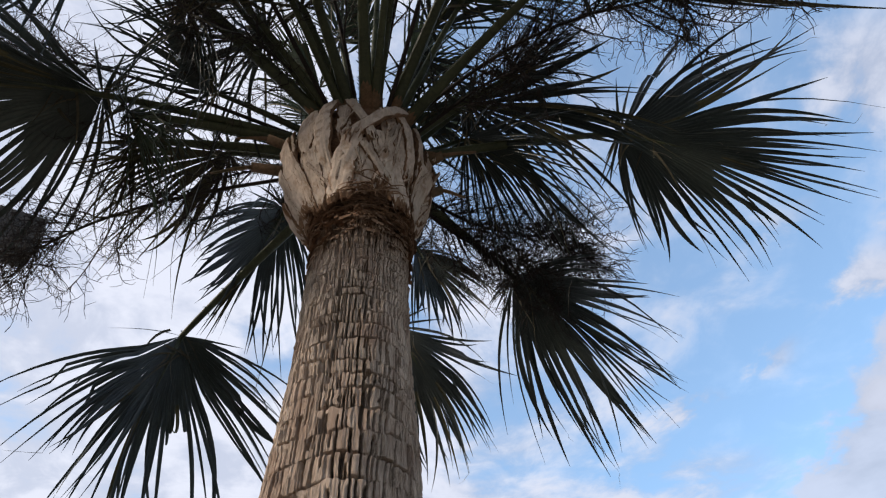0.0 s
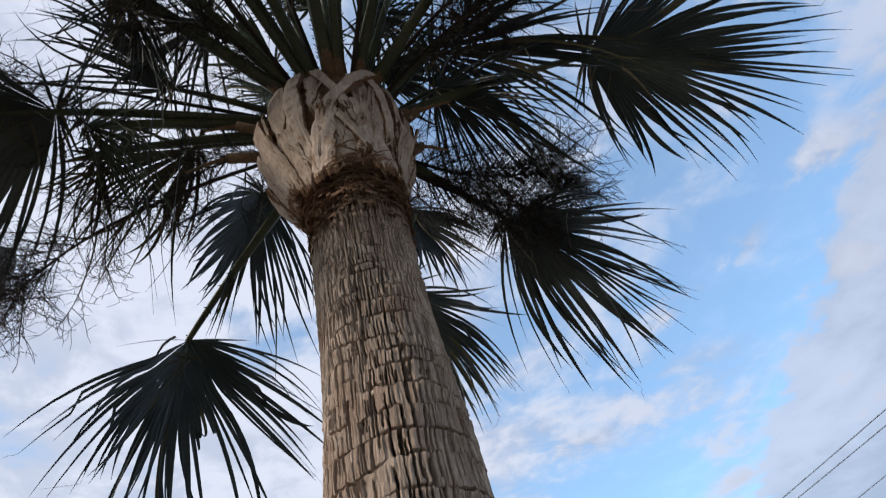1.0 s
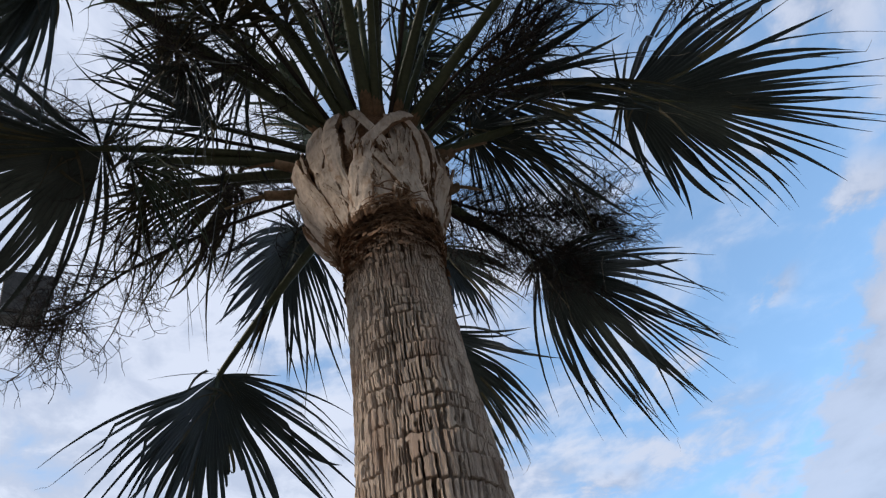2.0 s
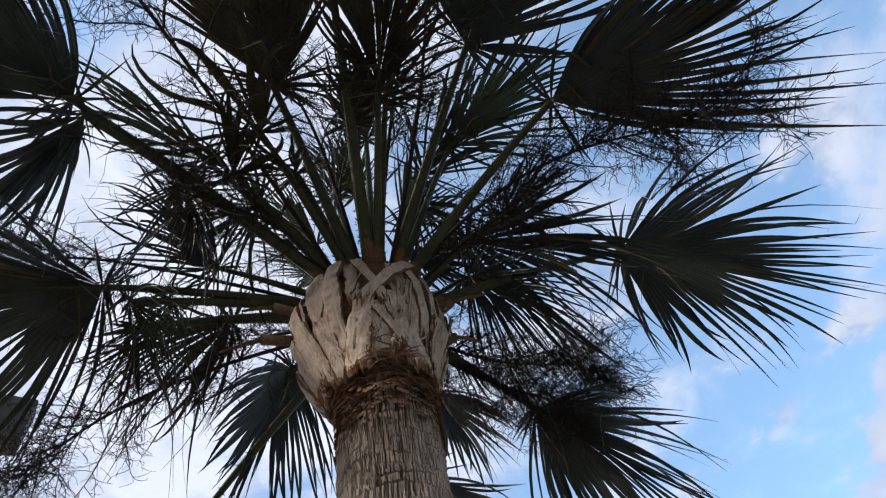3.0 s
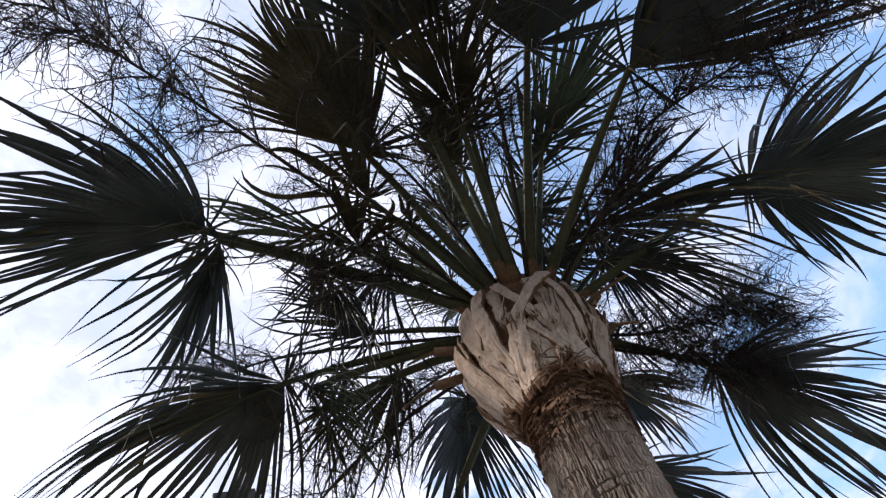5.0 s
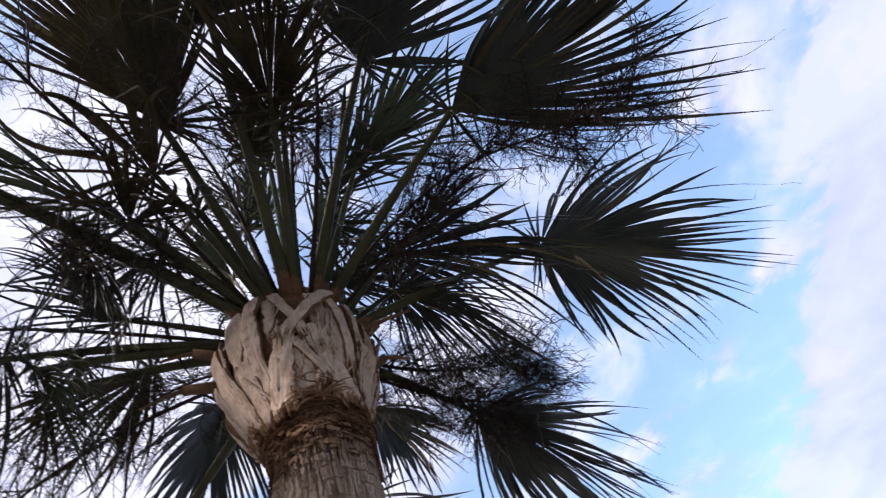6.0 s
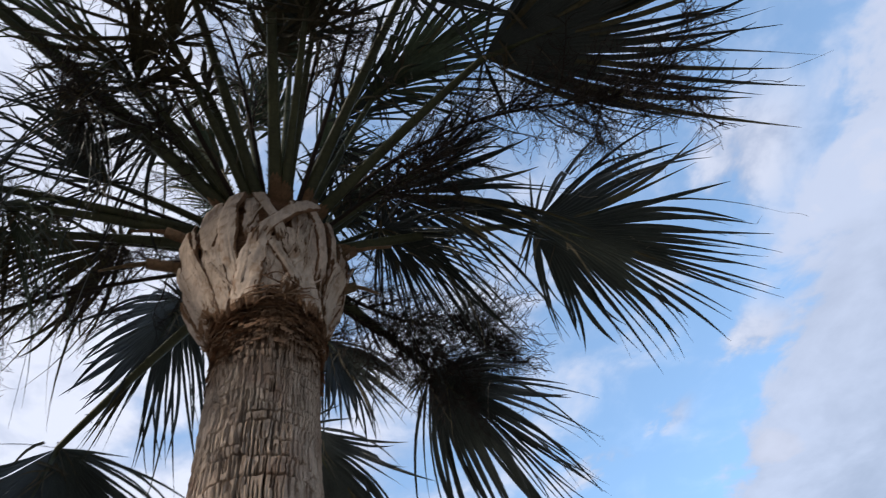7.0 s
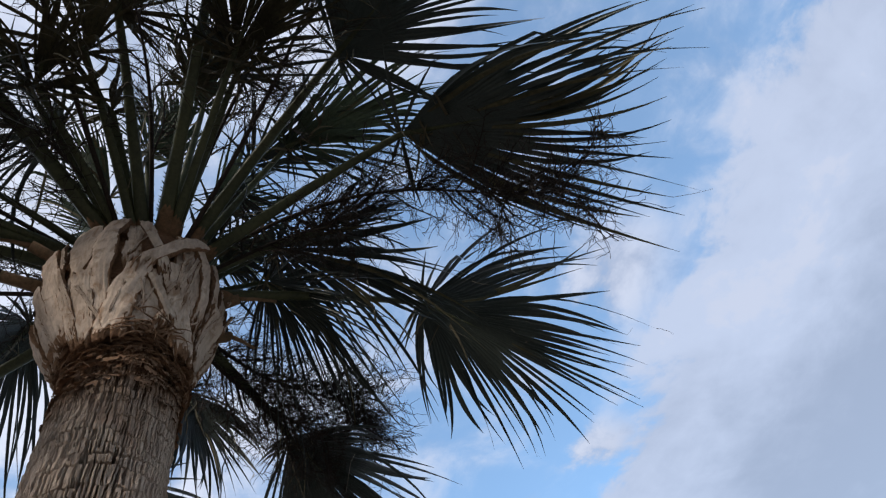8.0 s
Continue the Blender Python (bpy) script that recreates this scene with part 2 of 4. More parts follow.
# ---- ground ----
def build_ground():
    n, half = 60, 900.0
    verts = []
    line = [math.copysign(abs(2 * i / n - 1) ** 3, 2 * i / n - 1) * half for i in range(n + 1)]
    for y in line:
        for x in line:
            verts.append((x, y, 0.02 * noise.noise((x * 0.3, y * 0.3, 0)) - 0.03))
    ob = mesh_ob("ground", verts, grid_faces(n + 1, n + 1), SOIL)
    tagged(ob, "dry sandy ground under the palm", "ground", kind="structure")


build_ground()


# ---- the palm ----
palm = new("palm_tree")
palm.location = (AX, AY, 0)
tagged(palm, "tall fan palm with pruned crown, rough brown trunk and drooping fronds", "palm tree")
BASE = Vector((AX, AY, 0))


def trunk_radius(z):
    return np.interp(z, [0, 0.4, 1.2, 2.6, 3.1, 3.6, 4.05, 4.3], [0.36, 0.30, 0.262, 0.232, 0.222, 0.208, 0.205, 0.21])


def build_trunk():
    """Bark as a field of plates between leaf-scar rings and upright cracks."""
    rng = np.random.default_rng(3)
    zs = np.concatenate([np.linspace(0, 2.5, 40), np.linspace(2.503, 4.22, 720)])
    # finer on the side towards the path
    th = np.concatenate([np.linspace(0, np.pi, 200, endpoint=False), np.linspace(np.pi, 2 * np.pi, 800, endpoint=False)])
    TH, Z = np.meshgrid(th, zs)
    # ring lines: spacing shrinks with height, each waving round the trunk
    edges = [-0.1]
    while edges[-1] < 4.4:
        edges.append(edges[-1] + np.interp(edges[-1], [0, 2.8, 3.4, 3.75, 3.9, 4.2], [0.13, 0.085, 0.065, 0.05, 0.024, 0.022]) * rng.uniform(0.7, 1.3))
    depth = np.zeros_like(Z)
    lift = np.zeros_like(Z)
    band = np.zeros(Z.shape, int)
    for k, e in enumerate(edges):
        amp = rng.uniform(0.006, 0.020)
        w = e + amp * np.sin(TH + rng.uniform(0, 6.3)) + 0.6 * amp * np.sin(2 * TH + rng.uniform(0, 6.3)) + 0.25 * amp * np.sin(7 * TH + rng.uniform(0, 6.3)) \
            + 0.22 * amp * np.sin(19 * TH + rng.uniform(0, 6.3)) + 0.15 * amp * np.sin(43 * TH + rng.uniform(0, 6.3))
        band += Z > w
        on = np.clip(0.26 + 0.9 * np.sin(3 * TH + rng.uniform(0, 6.3)) * np.sin(5 * TH + rng.uniform(0, 6.3)), 0, 1)
        dz = np.abs(Z - w)
        depth -= 0.030 * on * np.exp(-(dz / 0.0036) ** 2)
        # lower lip of the scar stands proud
        lift += 0.006 * on * np.exp(-((w - Z - 0.016) / 0.016) ** 2)
    # upright cracks: columns that run on from band to band with small shifts, some missing, some only part of a band high
    N = 176
    home = (np.arange(N) + rng.uniform(-0.36, 0.36, N)) * 2 * np.pi / N
    bold = rng.random(N)
    ph = rng.uniform(0, 6.3, (3, N))
    for k in range(len(edges) + 1):
        sel = band == k
        if not sel.any():
            continue
        zlo = edges[min(max(k - 1, 0), len(edges) - 1)]
        zhi = edges[min(k, len(edges) - 1)]
        drift = 0.020 * np.sin(2.1 * zlo + ph[0]) + 0.012 * np.sin(5.3 * zlo + ph[1]) + rng.normal(0, 0.006, N)
        order = np.argsort(home + drift)
        at = (home + drift)[order]
        small = np.interp(zlo, [2.7, 3.3, 3.9], [1.0, 0.70, 0.55])
        live = rng.random(N) < np.interp(zlo, [2.7, 3.3, 3.8], [0.50, 0.80, 0.97]) + 0.55 * (bold[order] - 0.5)
        wide = (0.0016 + 0.0038 * (0.5 * bold[order] + 0.5 * rng.random(N)) ** 2.0) * small
        deep = (0.030 + 0.040 * (0.5 * bold[order] + 0.5 * rng.random(N))) * (0.55 + 0.45 * small) * live
        part0 = np.where(rng.random(N) < 0.28, rng.uniform(0.15, 0.6, N), -1)
        part1 = np.where(rng.random(N) < 0.28, rng.uniform(0.4, 0.85, N), 2)
        tilt = rng.normal(0, 0.12, N)
        t, z = TH[sel], Z[sel]
        u = (z - zlo) / max(0.01, zhi - zlo)
        t = (t + 0.005 * np.sin(z * 60 + 1.7 * k) + 0.003 * np.sin(z * 190 + k)) % (2 * np.pi)
        idx = np.searchsorted(at, t)
        for side in (idx - 1, idx):
            c = side % N
            d = np.abs((t - at[c] - tilt[c] * (z - zlo) + np.pi) % (2 * np.pi) - np.pi) * 0.22
            run = np.clip((u - part0[c]) * 6, 0, 1) * np.clip((part1[c] - u) * 6, 0, 1)
            depth[sel] -= deep[c] * run * np.exp(-(d / wide[c]) ** 4)
        lift[sel] += rng.uniform(-0.0020, 0.0026, N + 1)[idx]
        # each band leans out towards its lower lip, torn back here and there
        torn = 0.55 + 0.45 * np.sin(4 * t + ph[2][k % N]) * np.sin(9 * t + ph[0][k % N])
        lift[sel] += np.interp(zlo, [2.5, 3.4, 3.9], [0.005, 0.0035, 0.0025]) * torn * (np.clip(1 - u, 0, 1) - 0.4)
    fine = np.zeros_like(Z)
    for _ in range(40):
        f = rng.integers(20, 150)
        fine += np.sin(f * TH + rng.uniform(2, 14) * Z + rng.uniform(0, 6.3)) * np.sin(Z * rng.uniform(5, 60) + rng.uniform(0, 6.3)) / 40 ** 0.5
    lump = 0.006 * np.sin(2 * TH + 3.1 * Z) * np.sin(2.3 * Z + 1) + 0.005 * np.sin(5 * TH - 4 * Z)
    soft = np.interp(Z, [3.6, 4.15], [1.0, 0.8])
    R = trunk_radius(Z) + depth * soft + lift + 0.0020 * fine + lump
    co = np.stack([R * np.cos(TH), R * np.sin(TH), Z], -1).reshape(-1, 3)
    n, m = Z.shape
    i, j = np.meshgrid(np.arange(n - 1), np.arange(m), indexing="ij")
    j2 = (j + 1) % m
    quads = np.stack([i * m + j, i * m + j2, (i + 1) * m + j2, (i + 1) * m + j], -1).reshape(-1, 4)
    me = bpy.data.meshes.new("trunk")
    me.vertices.add(len(co))
    me.vertices.foreach_set("co", co.ravel())
    me.loops.add(quads.size)
    me.loops.foreach_set("vertex_index", quads.ravel().astype(np.int32))
    me.polygons.add(len(quads))
    me.polygons.foreach_set("loop_start", np.arange(0, quads.size, 4, dtype=np.int32))
    me.update(calc_edges=True)
    me.validate()
    me.materials.append(BARK)
    me.shade_flat()
    ob = new("trunk", me)
    ob.parent = palm
    tagged(ob, "grey-brown bark cracked into rough plates between leaf-scar rings")


build_trunk()


def bulb_radius(z):
    return float(np.interp(z, [4.0, 4.12, 4.25, 4.42, 4.62, 4.8, 4.95, 5.15, 5.4], [0.205, 0.222, 0.258, 0.328, 0.352, 0.325, 0.28, 0.20, 0.06]))


def build_collar():
    """Dark frayed fibre between the bark and the cut leaf bases."""
    rng = random.Random(11)
    verts, faces = [], []
    rows, cols = 130, 200
    for i in range(rows):
        z = 4.08 + 1.30 * (i / (rows - 1)) ** 1.6
        for j in range(cols):
            t = 2 * math.pi * j / cols
            r = bulb_radius(z) if z > 4.1 else 0.196 + 0.034 * (z - 4.02) / 0.08
            r += 0.010 * noise.noise((t * 3, z * 30, 1)) + 0.012 * abs(math.sin(z * 95 + 2 * noise.noise((math.cos(t) * 2, math.sin(t) * 2, z * 3)))) - 0.006
            r -= 0.035 * math.cos(t) * min(1.0, max(0.0, (z - 4.05) * 4))
            verts.append(Vector((r * math.cos(t), r * math.sin(t), z)))
    faces += grid_faces(rows, cols, True)
    mesh_ob("fibre_collar", verts, faces, FIBRE, palm, "dark brown matted fibre under the cut leaf bases")
    # ragged flaps torn loose at the top of the bark, in broken rows
    verts, faces = [], []
    for k in range(900):
        t = rng.uniform(0, 2 * math.pi)
        z = 3.80 + 0.024 * int(rng.triangular(0, 15, 13)) + rng.gauss(0, 0.009)
        r = float(trunk_radius(z)) + 0.004 + max(0, z - 4.06) * 0.42
        wide, tall, out = rng.uniform(0.012, 0.050), rng.uniform(0.010, 0.032), rng.uniform(0.003, 0.018)
        st = len(verts)
        for a in range(3):
            e = a / 2
            for b in range(5):
                v = b / 2 - 1
                tt = t + v * wide / 0.42 * (1 - 0.25 * e)
                rr = r + out * e ** 1.4 + 0.003 * noise.noise((k, b, a))
                verts.append(Vector((rr * math.cos(tt), rr * math.sin(tt), z - tall * e * (1 + 0.8 * noise.noise((k * 1.3, b * 0.9, 2))))))
        faces += grid_faces(3, 5, False, st)
    ob = mesh_ob("bark_flap", verts, faces, STRAND, palm, "ragged red-brown flaps of old bark", smooth=False)
    tagged(ob, kind="stuff")
    verts, faces = [], []
    for s in range(240):
        t = rng.uniform(0, 2 * math.pi)
        z = rng.uniform(3.98, 4.13)
        r = trunk_radius(z) + 0.010 + max(0, z - 4.08) * 0.3
        lean = rng.gauss(0, 0.7)
        ln = rng.uniform(0.03, 0.11)
        sense = rng.choice((-1, 1))
        pts = []
        for i in range(5):
            u = i / 4
            tt = t + sense * ln * u * math.cos(lean) / 0.22
            rr = r + 0.014 * math.sin(u * 3.1) + rng.uniform(0, 0.010) * u
            pts.append(Vector((rr * math.cos(tt), rr * math.sin(tt), z + ln * u * math.sin(lean) * 0.6 - 0.03 * u * u)))
        tube(verts, faces, pts, [0.0019, 0.0019, 0.0017, 0.0014, 0.0006], 3)
    ob = mesh_ob("fibre_fringe", verts, faces, STRAND, palm, "frayed brown fibres", smooth=False)
    tagged(ob, kind="stuff")


build_collar()


def strap(az0, z0, az1, z1, w0, w1, off, seed, flare=0.02, thick=0.021, curl=0.0, frayed=1.0):
    """A cut leaf base: a strap that climbs the crown's swelling from (az0, z0) to its sawn top at (az1, z1)."""
    rows, cols = 32, 21
    verts, faces = [], []
    for layer in (0, 1):
        for i in range(rows):
            u = i / (rows - 1)
            z = z0 + (z1 - z0) * u
            az = radians(az0 + (az1 - az0) * u) + 0.02 * noise.noise((seed, u * 2.5, 4))
            r = bulb_radius(z) + off + flare * u ** 2.0
            w = (w0 + (w1 - w0) * u) * (1 + 0.10 * noise.noise((seed * 0.7, u * 3, 2)))
            for j in range(cols):
                v = 2 * j / (cols - 1) - 1
                nib = 1 + 0.30 * noise.noise((seed * 0.7 + (3 if v > 0 else 7), u * 7, 5)) * abs(v) + 0.14 * noise.noise((seed + v, u * 26, 5)) * abs(v)
                arc = v * nib * w / 2 / max(r, 0.2)
                body = thick * (1 - 0.22 * abs(v) ** 4.0) * min(1.0, 0.25 + u / 0.12)
                rr = r + (body if layer else -0.004) + curl * w * v * v
                if layer:
                    rr += 0.005 * noise.noise((seed * 1.7, u * 4, v * 1.5)) + 0.0022 * noise.noise((seed, u * 3, v * 8)) + 0.002 * noise.noise((seed, u * 30, v * 6))
                    tear = noise.noise((seed * 2.3, u * 2.2, v * 3.4))
                    rr -= 0.012 * max(0.0, 1 - abs(tear) / 0.08) * min(1.0, abs(noise.noise((seed, u * 1.7, 8))) * 4)
                zz = z
                if u > 0.95:
                    zz += 0.012 * noise.noise((seed, v * 2, 9))
                if u < 0.10:
                    zz += frayed * (0.05 * noise.noise((seed, v * 3, 3)) + 0.030 * noise.noise((seed, v * 11, 3)))
                rr -= 0.035 * math.cos(az + arc) * min(1.0, max(0.0, (z - 4.05) * 4))
                verts.append(Vector((rr * math.cos(az + arc), rr * math.sin(az + arc), zz)))
    n = rows * cols
    faces += grid_faces(rows, cols)
    faces = [tuple(reversed(f)) for f in faces] + [tuple(k + n for k in f) for f in faces]
    ring = [j for j in range(cols)] + [i * cols + cols - 1 for i in range(1, rows)] + [(rows - 1) * cols + j for j in range(cols - 2, -1, -1)] \
        + [i * cols for i in range(rows - 2, 0, -1)]
    # the rim has corners of its own, so that the edge stays crisp
    m, base = len(ring), len(verts)
    verts += [verts[k].copy() for k in ring] + [verts[k + n].copy() for k in ring]
    for q in range(m):
        p = (q + 1) % m
        faces.append((base + q, base + p, base + m + p, base + m + q))
    ob = mesh_ob("leaf_base", verts, faces, BOOT, palm, "pale sawn-off leaf base")
    ob.data.materials.append(STRAND)
    # brown cut rim, which also paints in the shade between neighbouring straps
    for poly in ob.data.polygons[-m:]:
        poly.material_index = 1
    # brown, torn margins; their darkness also stands in for shaded gaps between straps
    top = (rows - 1) * (cols - 1)
    for k, poly in enumerate(ob.data.polygons[top:2 * top]):
        u, v = (k // (cols - 1)) / (rows - 1), abs(2 * (k % (cols - 1) + 0.5) / (cols - 1) - 1)
        if v + 0.22 * noise.noise((seed, u * 9, v * 2)) - 0.10 * u > 0.88 or u + 0.10 * noise.noise((seed, v * 5, 1)) < 0.05:
            poly.material_index = 1
    return ob


def boot(az, z0, length, lean, w0, w1, off, flare, seed, thick=0.014, curl=0.0):
    turn = math.degrees(length * math.sin(lean) / 0.35)
    return strap(az, z0, az + turn, z0 + length * math.cos(lean), w0, w1, off, seed, flare, thick, curl)


def build_boots():
    rng = random.Random(21)
    s = 0
    # each old leaf base has split down its middle into two straps that cross their neighbours
    tiers = ((4.60, 12, 0.36, -0.014, 0.03), (4.46, 12, 0.36, -0.010, 0.02), (4.31, 12, 0.36, -0.004, 0.01), (4.18, 13, 0.34, 0.002, 0.01))
    for tier, (z0, count, ln, off, fl) in enumerate(tiers):
        for k in range(count):
            top = 360 * (k + 0.5 * tier) / count + rng.uniform(-6, 6)
            if 185 < top % 360 < 358:
                continue
            dz, flare = rng.uniform(-0.05, 0.05), fl * rng.uniform(0.2, 1.7)
            for sgn in (-1, 1):
                s += 1
                lean = sgn * rng.uniform(0.14, 0.46)
                length = ln * rng.uniform(0.78, 1.12)
                az0 = top - math.degrees(length * math.sin(lean) / 0.37) + sgn * -2.0
                boot(az0, z0 + dz + rng.uniform(-0.03, 0.03), length, lean, rng.uniform(0.11, 0.15), rng.uniform(0.055, 0.085),
                     off + rng.uniform(-0.004, 0.006) + (0.010 if sgn > 0 else 0), flare, s, thick=rng.uniform(0.008, 0.016), curl=rng.uniform(-0.12, 0.22))


build_boots()

# the straps that face the path: angle and height of foot and of top, widths at both, height off the swelling
strap(-62, 4.40, -66, 4.79, 0.105, 0.083, 0.004, 318, flare=0.01)
strap(-98, 4.46, -102, 4.82, 0.066, 0.061, 0.002, 317, flare=0.01)
strap(-122, 4.28, -130, 4.79, 0.113, 0.120, 0.010, 305, flare=0.035)
strap(-27, 4.34, -36, 4.76, 0.056, 0.044, 0.014, 319, flare=0.01)
strap(-8, 4.30, -14, 4.70, 0.081, 0.064, 0.004, 325, flare=0.01)
strap(-48, 4.22, -50, 4.60, 0.085, 0.069, 0.006, 327, flare=0.0)
strap(-152, 4.38, -154, 4.76, 0.094, 0.083, 0.004, 320, flare=0.02)
strap(-37, 4.29, -55, 4.72, 0.055, 0.052, 0.022, 311, flare=0.015)
strap(-166, 4.20, -160, 4.60, 0.113, 0.106, 0.008, 306, flare=0.02)
strap(-80, 4.13, -82, 4.41, 0.122, 0.101, 0.022, 328, flare=0.0)
strap(-143, 4.14, -147, 4.62, 0.070, 0.103, 0.026, 308, flare=0.03, curl=0.05)
strap(-150, 4.14, -158, 4.48, 0.052, 0.057, 0.028, 329, flare=0.02)
strap(-116, 4.15, -112, 4.83, 0.085, 0.074, 0.028, 301, flare=0.02)
strap(-127, 4.07, -125, 4.40, 0.099, 0.078, 0.034, 307, flare=0.0)
strap(-133, 4.09, -139, 4.46, 0.045, 0.037, 0.042, 326, flare=0.01)
strap(-60, 4.19, -84, 4.37, 0.053, 0.042, 0.042, 310, flare=0.0)
strap(-69, 4.16, -62, 4.36, 0.056, 0.042, 0.032, 323, flare=0.0)
strap(-40, 4.08, -74, 4.46, 0.132, 0.116, 0.038, 309, flare=0.0)
strap(-9, 4.08, -22, 4.44, 0.075, 0.138, 0.020, 312, flare=0.012, curl=0.05)
strap(-107, 4.06, -92, 4.41, 0.120, 0.094, 0.042, 302, flare=0.0)
strap(-76, 4.39, -95, 4.74, 0.056, 0.053, 0.044, 304, flare=0.015)
strap(-92, 4.39, -57, 4.74, 0.071, 0.081, 0.050, 303, flare=0.015)
strap(176, 4.19, 170, 4.52, 0.101, 0.089, 0.016, 321, curl=0.08)


def splinters():
    """Narrow strips torn from the edges of the front leaf bases."""
    rng = random.Random(33)
    for k in range(46):
        az, z0, turn = rng.uniform(-172, 4), rng.triangular(4.06, 4.62, 4.12), rng.uniform(-14, 14)
        strap(az, z0, az + turn, z0 + rng.uniform(0.10, 0.26), rng.uniform(0.010, 0.026), rng.uniform(0.006, 0.020), rng.uniform(0.030, 0.056), 400 + k,
              flare=rng.uniform(-0.01, 0.02), thick=0.008, frayed=0.6)


splinters()


def tuft():
    """Curled loose fibre where the front straps part, lying close to them in arcs."""
    rng = random.Random(8)
    verts, faces = [], []
    for k in range(30):
        t, z = radians(rng.uniform(-96, -54)), rng.triangular(4.06, 4.20, 4.10)
        way, bend = rng.choice((0, math.pi)) + rng.gauss(0.5, 0.5), rng.uniform(-0.30, 0.30)
        lift = rng.uniform(0.050, 0.066)
        step = rng.uniform(0.010, 0.022)
        pts = []
        for q in range(8):
            r = bulb_radius(z) + lift + 0.012 * math.sin(q * 0.45)
            pts.append(Vector((r * math.cos(t), r * math.sin(t), z)))
            t += step * math.cos(way) / r
            z += step * math.sin(way) * 0.8
            way += bend
        tube(verts, faces, pts, [0.0040, 0.0040, 0.0038, 0.0033, 0.0027, 0.0021, 0.0014, 0.0006], 3)
    tagged(mesh_ob("fibre_tuft", verts, faces, STRAND, palm, "curled brown loose fibre", smooth=False), kind="stuff")


tuft()


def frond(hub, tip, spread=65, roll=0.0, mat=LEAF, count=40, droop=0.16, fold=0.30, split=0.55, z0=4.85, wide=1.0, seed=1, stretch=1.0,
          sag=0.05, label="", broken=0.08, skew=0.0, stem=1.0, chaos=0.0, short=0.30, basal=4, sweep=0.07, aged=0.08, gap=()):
    """One fan leaf: stalk from the crown to the hub, pleated blade from the hub towards the tip."""
    rng = random.Random(seed * 77 + 5)
    H, Tp = Vector(hub) - BASE, Vector(tip) - BASE
    out = Vector((H.x, H.y, 0))
    out = out.normalized() if out.length > 0.05 else Vector((0, -1, 0))
    root = Vector((out.x * 0.17, out.y * 0.17, z0))
    thing = new("frond")
    thing.parent = palm
    thing.location = root
    tagged(thing, label or "fan-shaped green palm frond on a long stalk")
    a = (Tp - H)
    L = a.length * stretch
    a.normalize()
    # stalk
    span = (H - root).length
    up1 = Vector((out.x * 0.35, out.y * 0.35, 0.75)).normalized()
    pts = bezier(root, root + (H - root) * 0.33 + up1 * sag * span, root + (H - root) * 0.72 + Vector((0, 0, sag * span * 0.9)), H, 15)
    pts += [H + a * L * k for k in (0.08, 0.17, 0.27, 0.36)]
    rad = [stem * (0.040 - 0.022 * min(1, (i / 14) ** 0.7)) for i in range(15)] + [stem * r for r in (0.014, 0.010, 0.006, 0.003)]
    pts = [p - root for p in pts]
    verts, faces = [], []
    tube(verts, faces, pts, rad, 8, 0.55)
    # little teeth along both edges
    for i in range(2, 12):
        for sgn in (-1, 1):
            if rng.random() < 0.8:
                p, q = pts[i], pts[i + 1]
                ax = (q - p).normalized()
                sd = ax.cross(Vector((0, 0, 1)))
                if sd.length < 0.05:
                    continue
                sd.normalize()
                b = p + (q - p) * rng.random() + sd * sgn * rad[i] * 0.93
                tube(verts, faces, [b - ax * 0.004, b + sd * sgn * 0.014 + ax * 0.008], [0.004, 0.0006], 4)
    mesh_ob("stalk", verts, faces, STALK, thing)
    # sheath at the foot
    verts, faces = [], []
    foot = [pts[0] + (pts[3] - pts[0]) * k for k in (-0.55, -0.1, 0.25, 0.6, 0.95)]
    tube(verts, faces, foot, [0.058, 0.048, 0.041, 0.034, 0.020], 10, 0.55)
    for v in verts:
        v += 0.006 * noise.noise_vector(v * 14)
    mesh_ob("sheath", verts, faces, SHEATH, thing, "orange-brown stalk foot")
    # blade
    up = Vector((0, 0, 1))
    nrm = up - a * up.dot(a)
    if nrm.length < 0.35:
        nrm = -(out - a * out.dot(a)) if a.z < 0 else -(out - a * out.dot(a))
        if a.z < 0:
            nrm = out - a * out.dot(a)
    nrm.normalize()
    nrm = Matrix.Rotation(radians(roll), 3, a) @ nrm
    side = a.cross(nrm).normalized()
    H0 = H - root
    lo, hi = (radians(q) for q in (spread if isinstance(spread, tuple) else (-spread, spread)))
    half = max(-lo, hi)
    # segments crowd towards the middle of the fan
    line = [2 * i / (count - 1) - 1 for i in range(count)]
    ways = [(hi if q > 0 else -lo) * math.copysign(abs(q) ** 1.22, q) for q in line]
    steps = [(ways[min(i + 1, count - 1)] - ways[max(i - 1, 0)]) / (2 if 0 < i < count - 1 else 1) for i in range(count)]
    verts, faces = [], []
    hair_v, hair_f = [], []
    S = 13
    # neighbours cling together in bundles of one to four
    bundle = []
    while len(bundle) < count:
        k, lean = rng.choice((1, 2, 2, 3, 3, 4)), rng.gauss(0, 0.85)
        bundle += [(lean + (0.5 * (k - 1) - q) * 0.72, lean) for q in range(k)]
    rib, old = 0.22, []
    # storms have torn the fan into a few lobes
    n_lobe = rng.randint(4, 6)
    ends = sorted(rng.sample(range(3, count - 3), n_lobe - 1)) + [count]
    lobes, first = [], 0
    for e in ends:
        lobes.append((first, e, (ways[first] + ways[e - 1]) / 2, rng.gauss(0, 0.05), rng.gauss(0, 0.05), rng.uniform(0.86, 1.06)))
        first = e

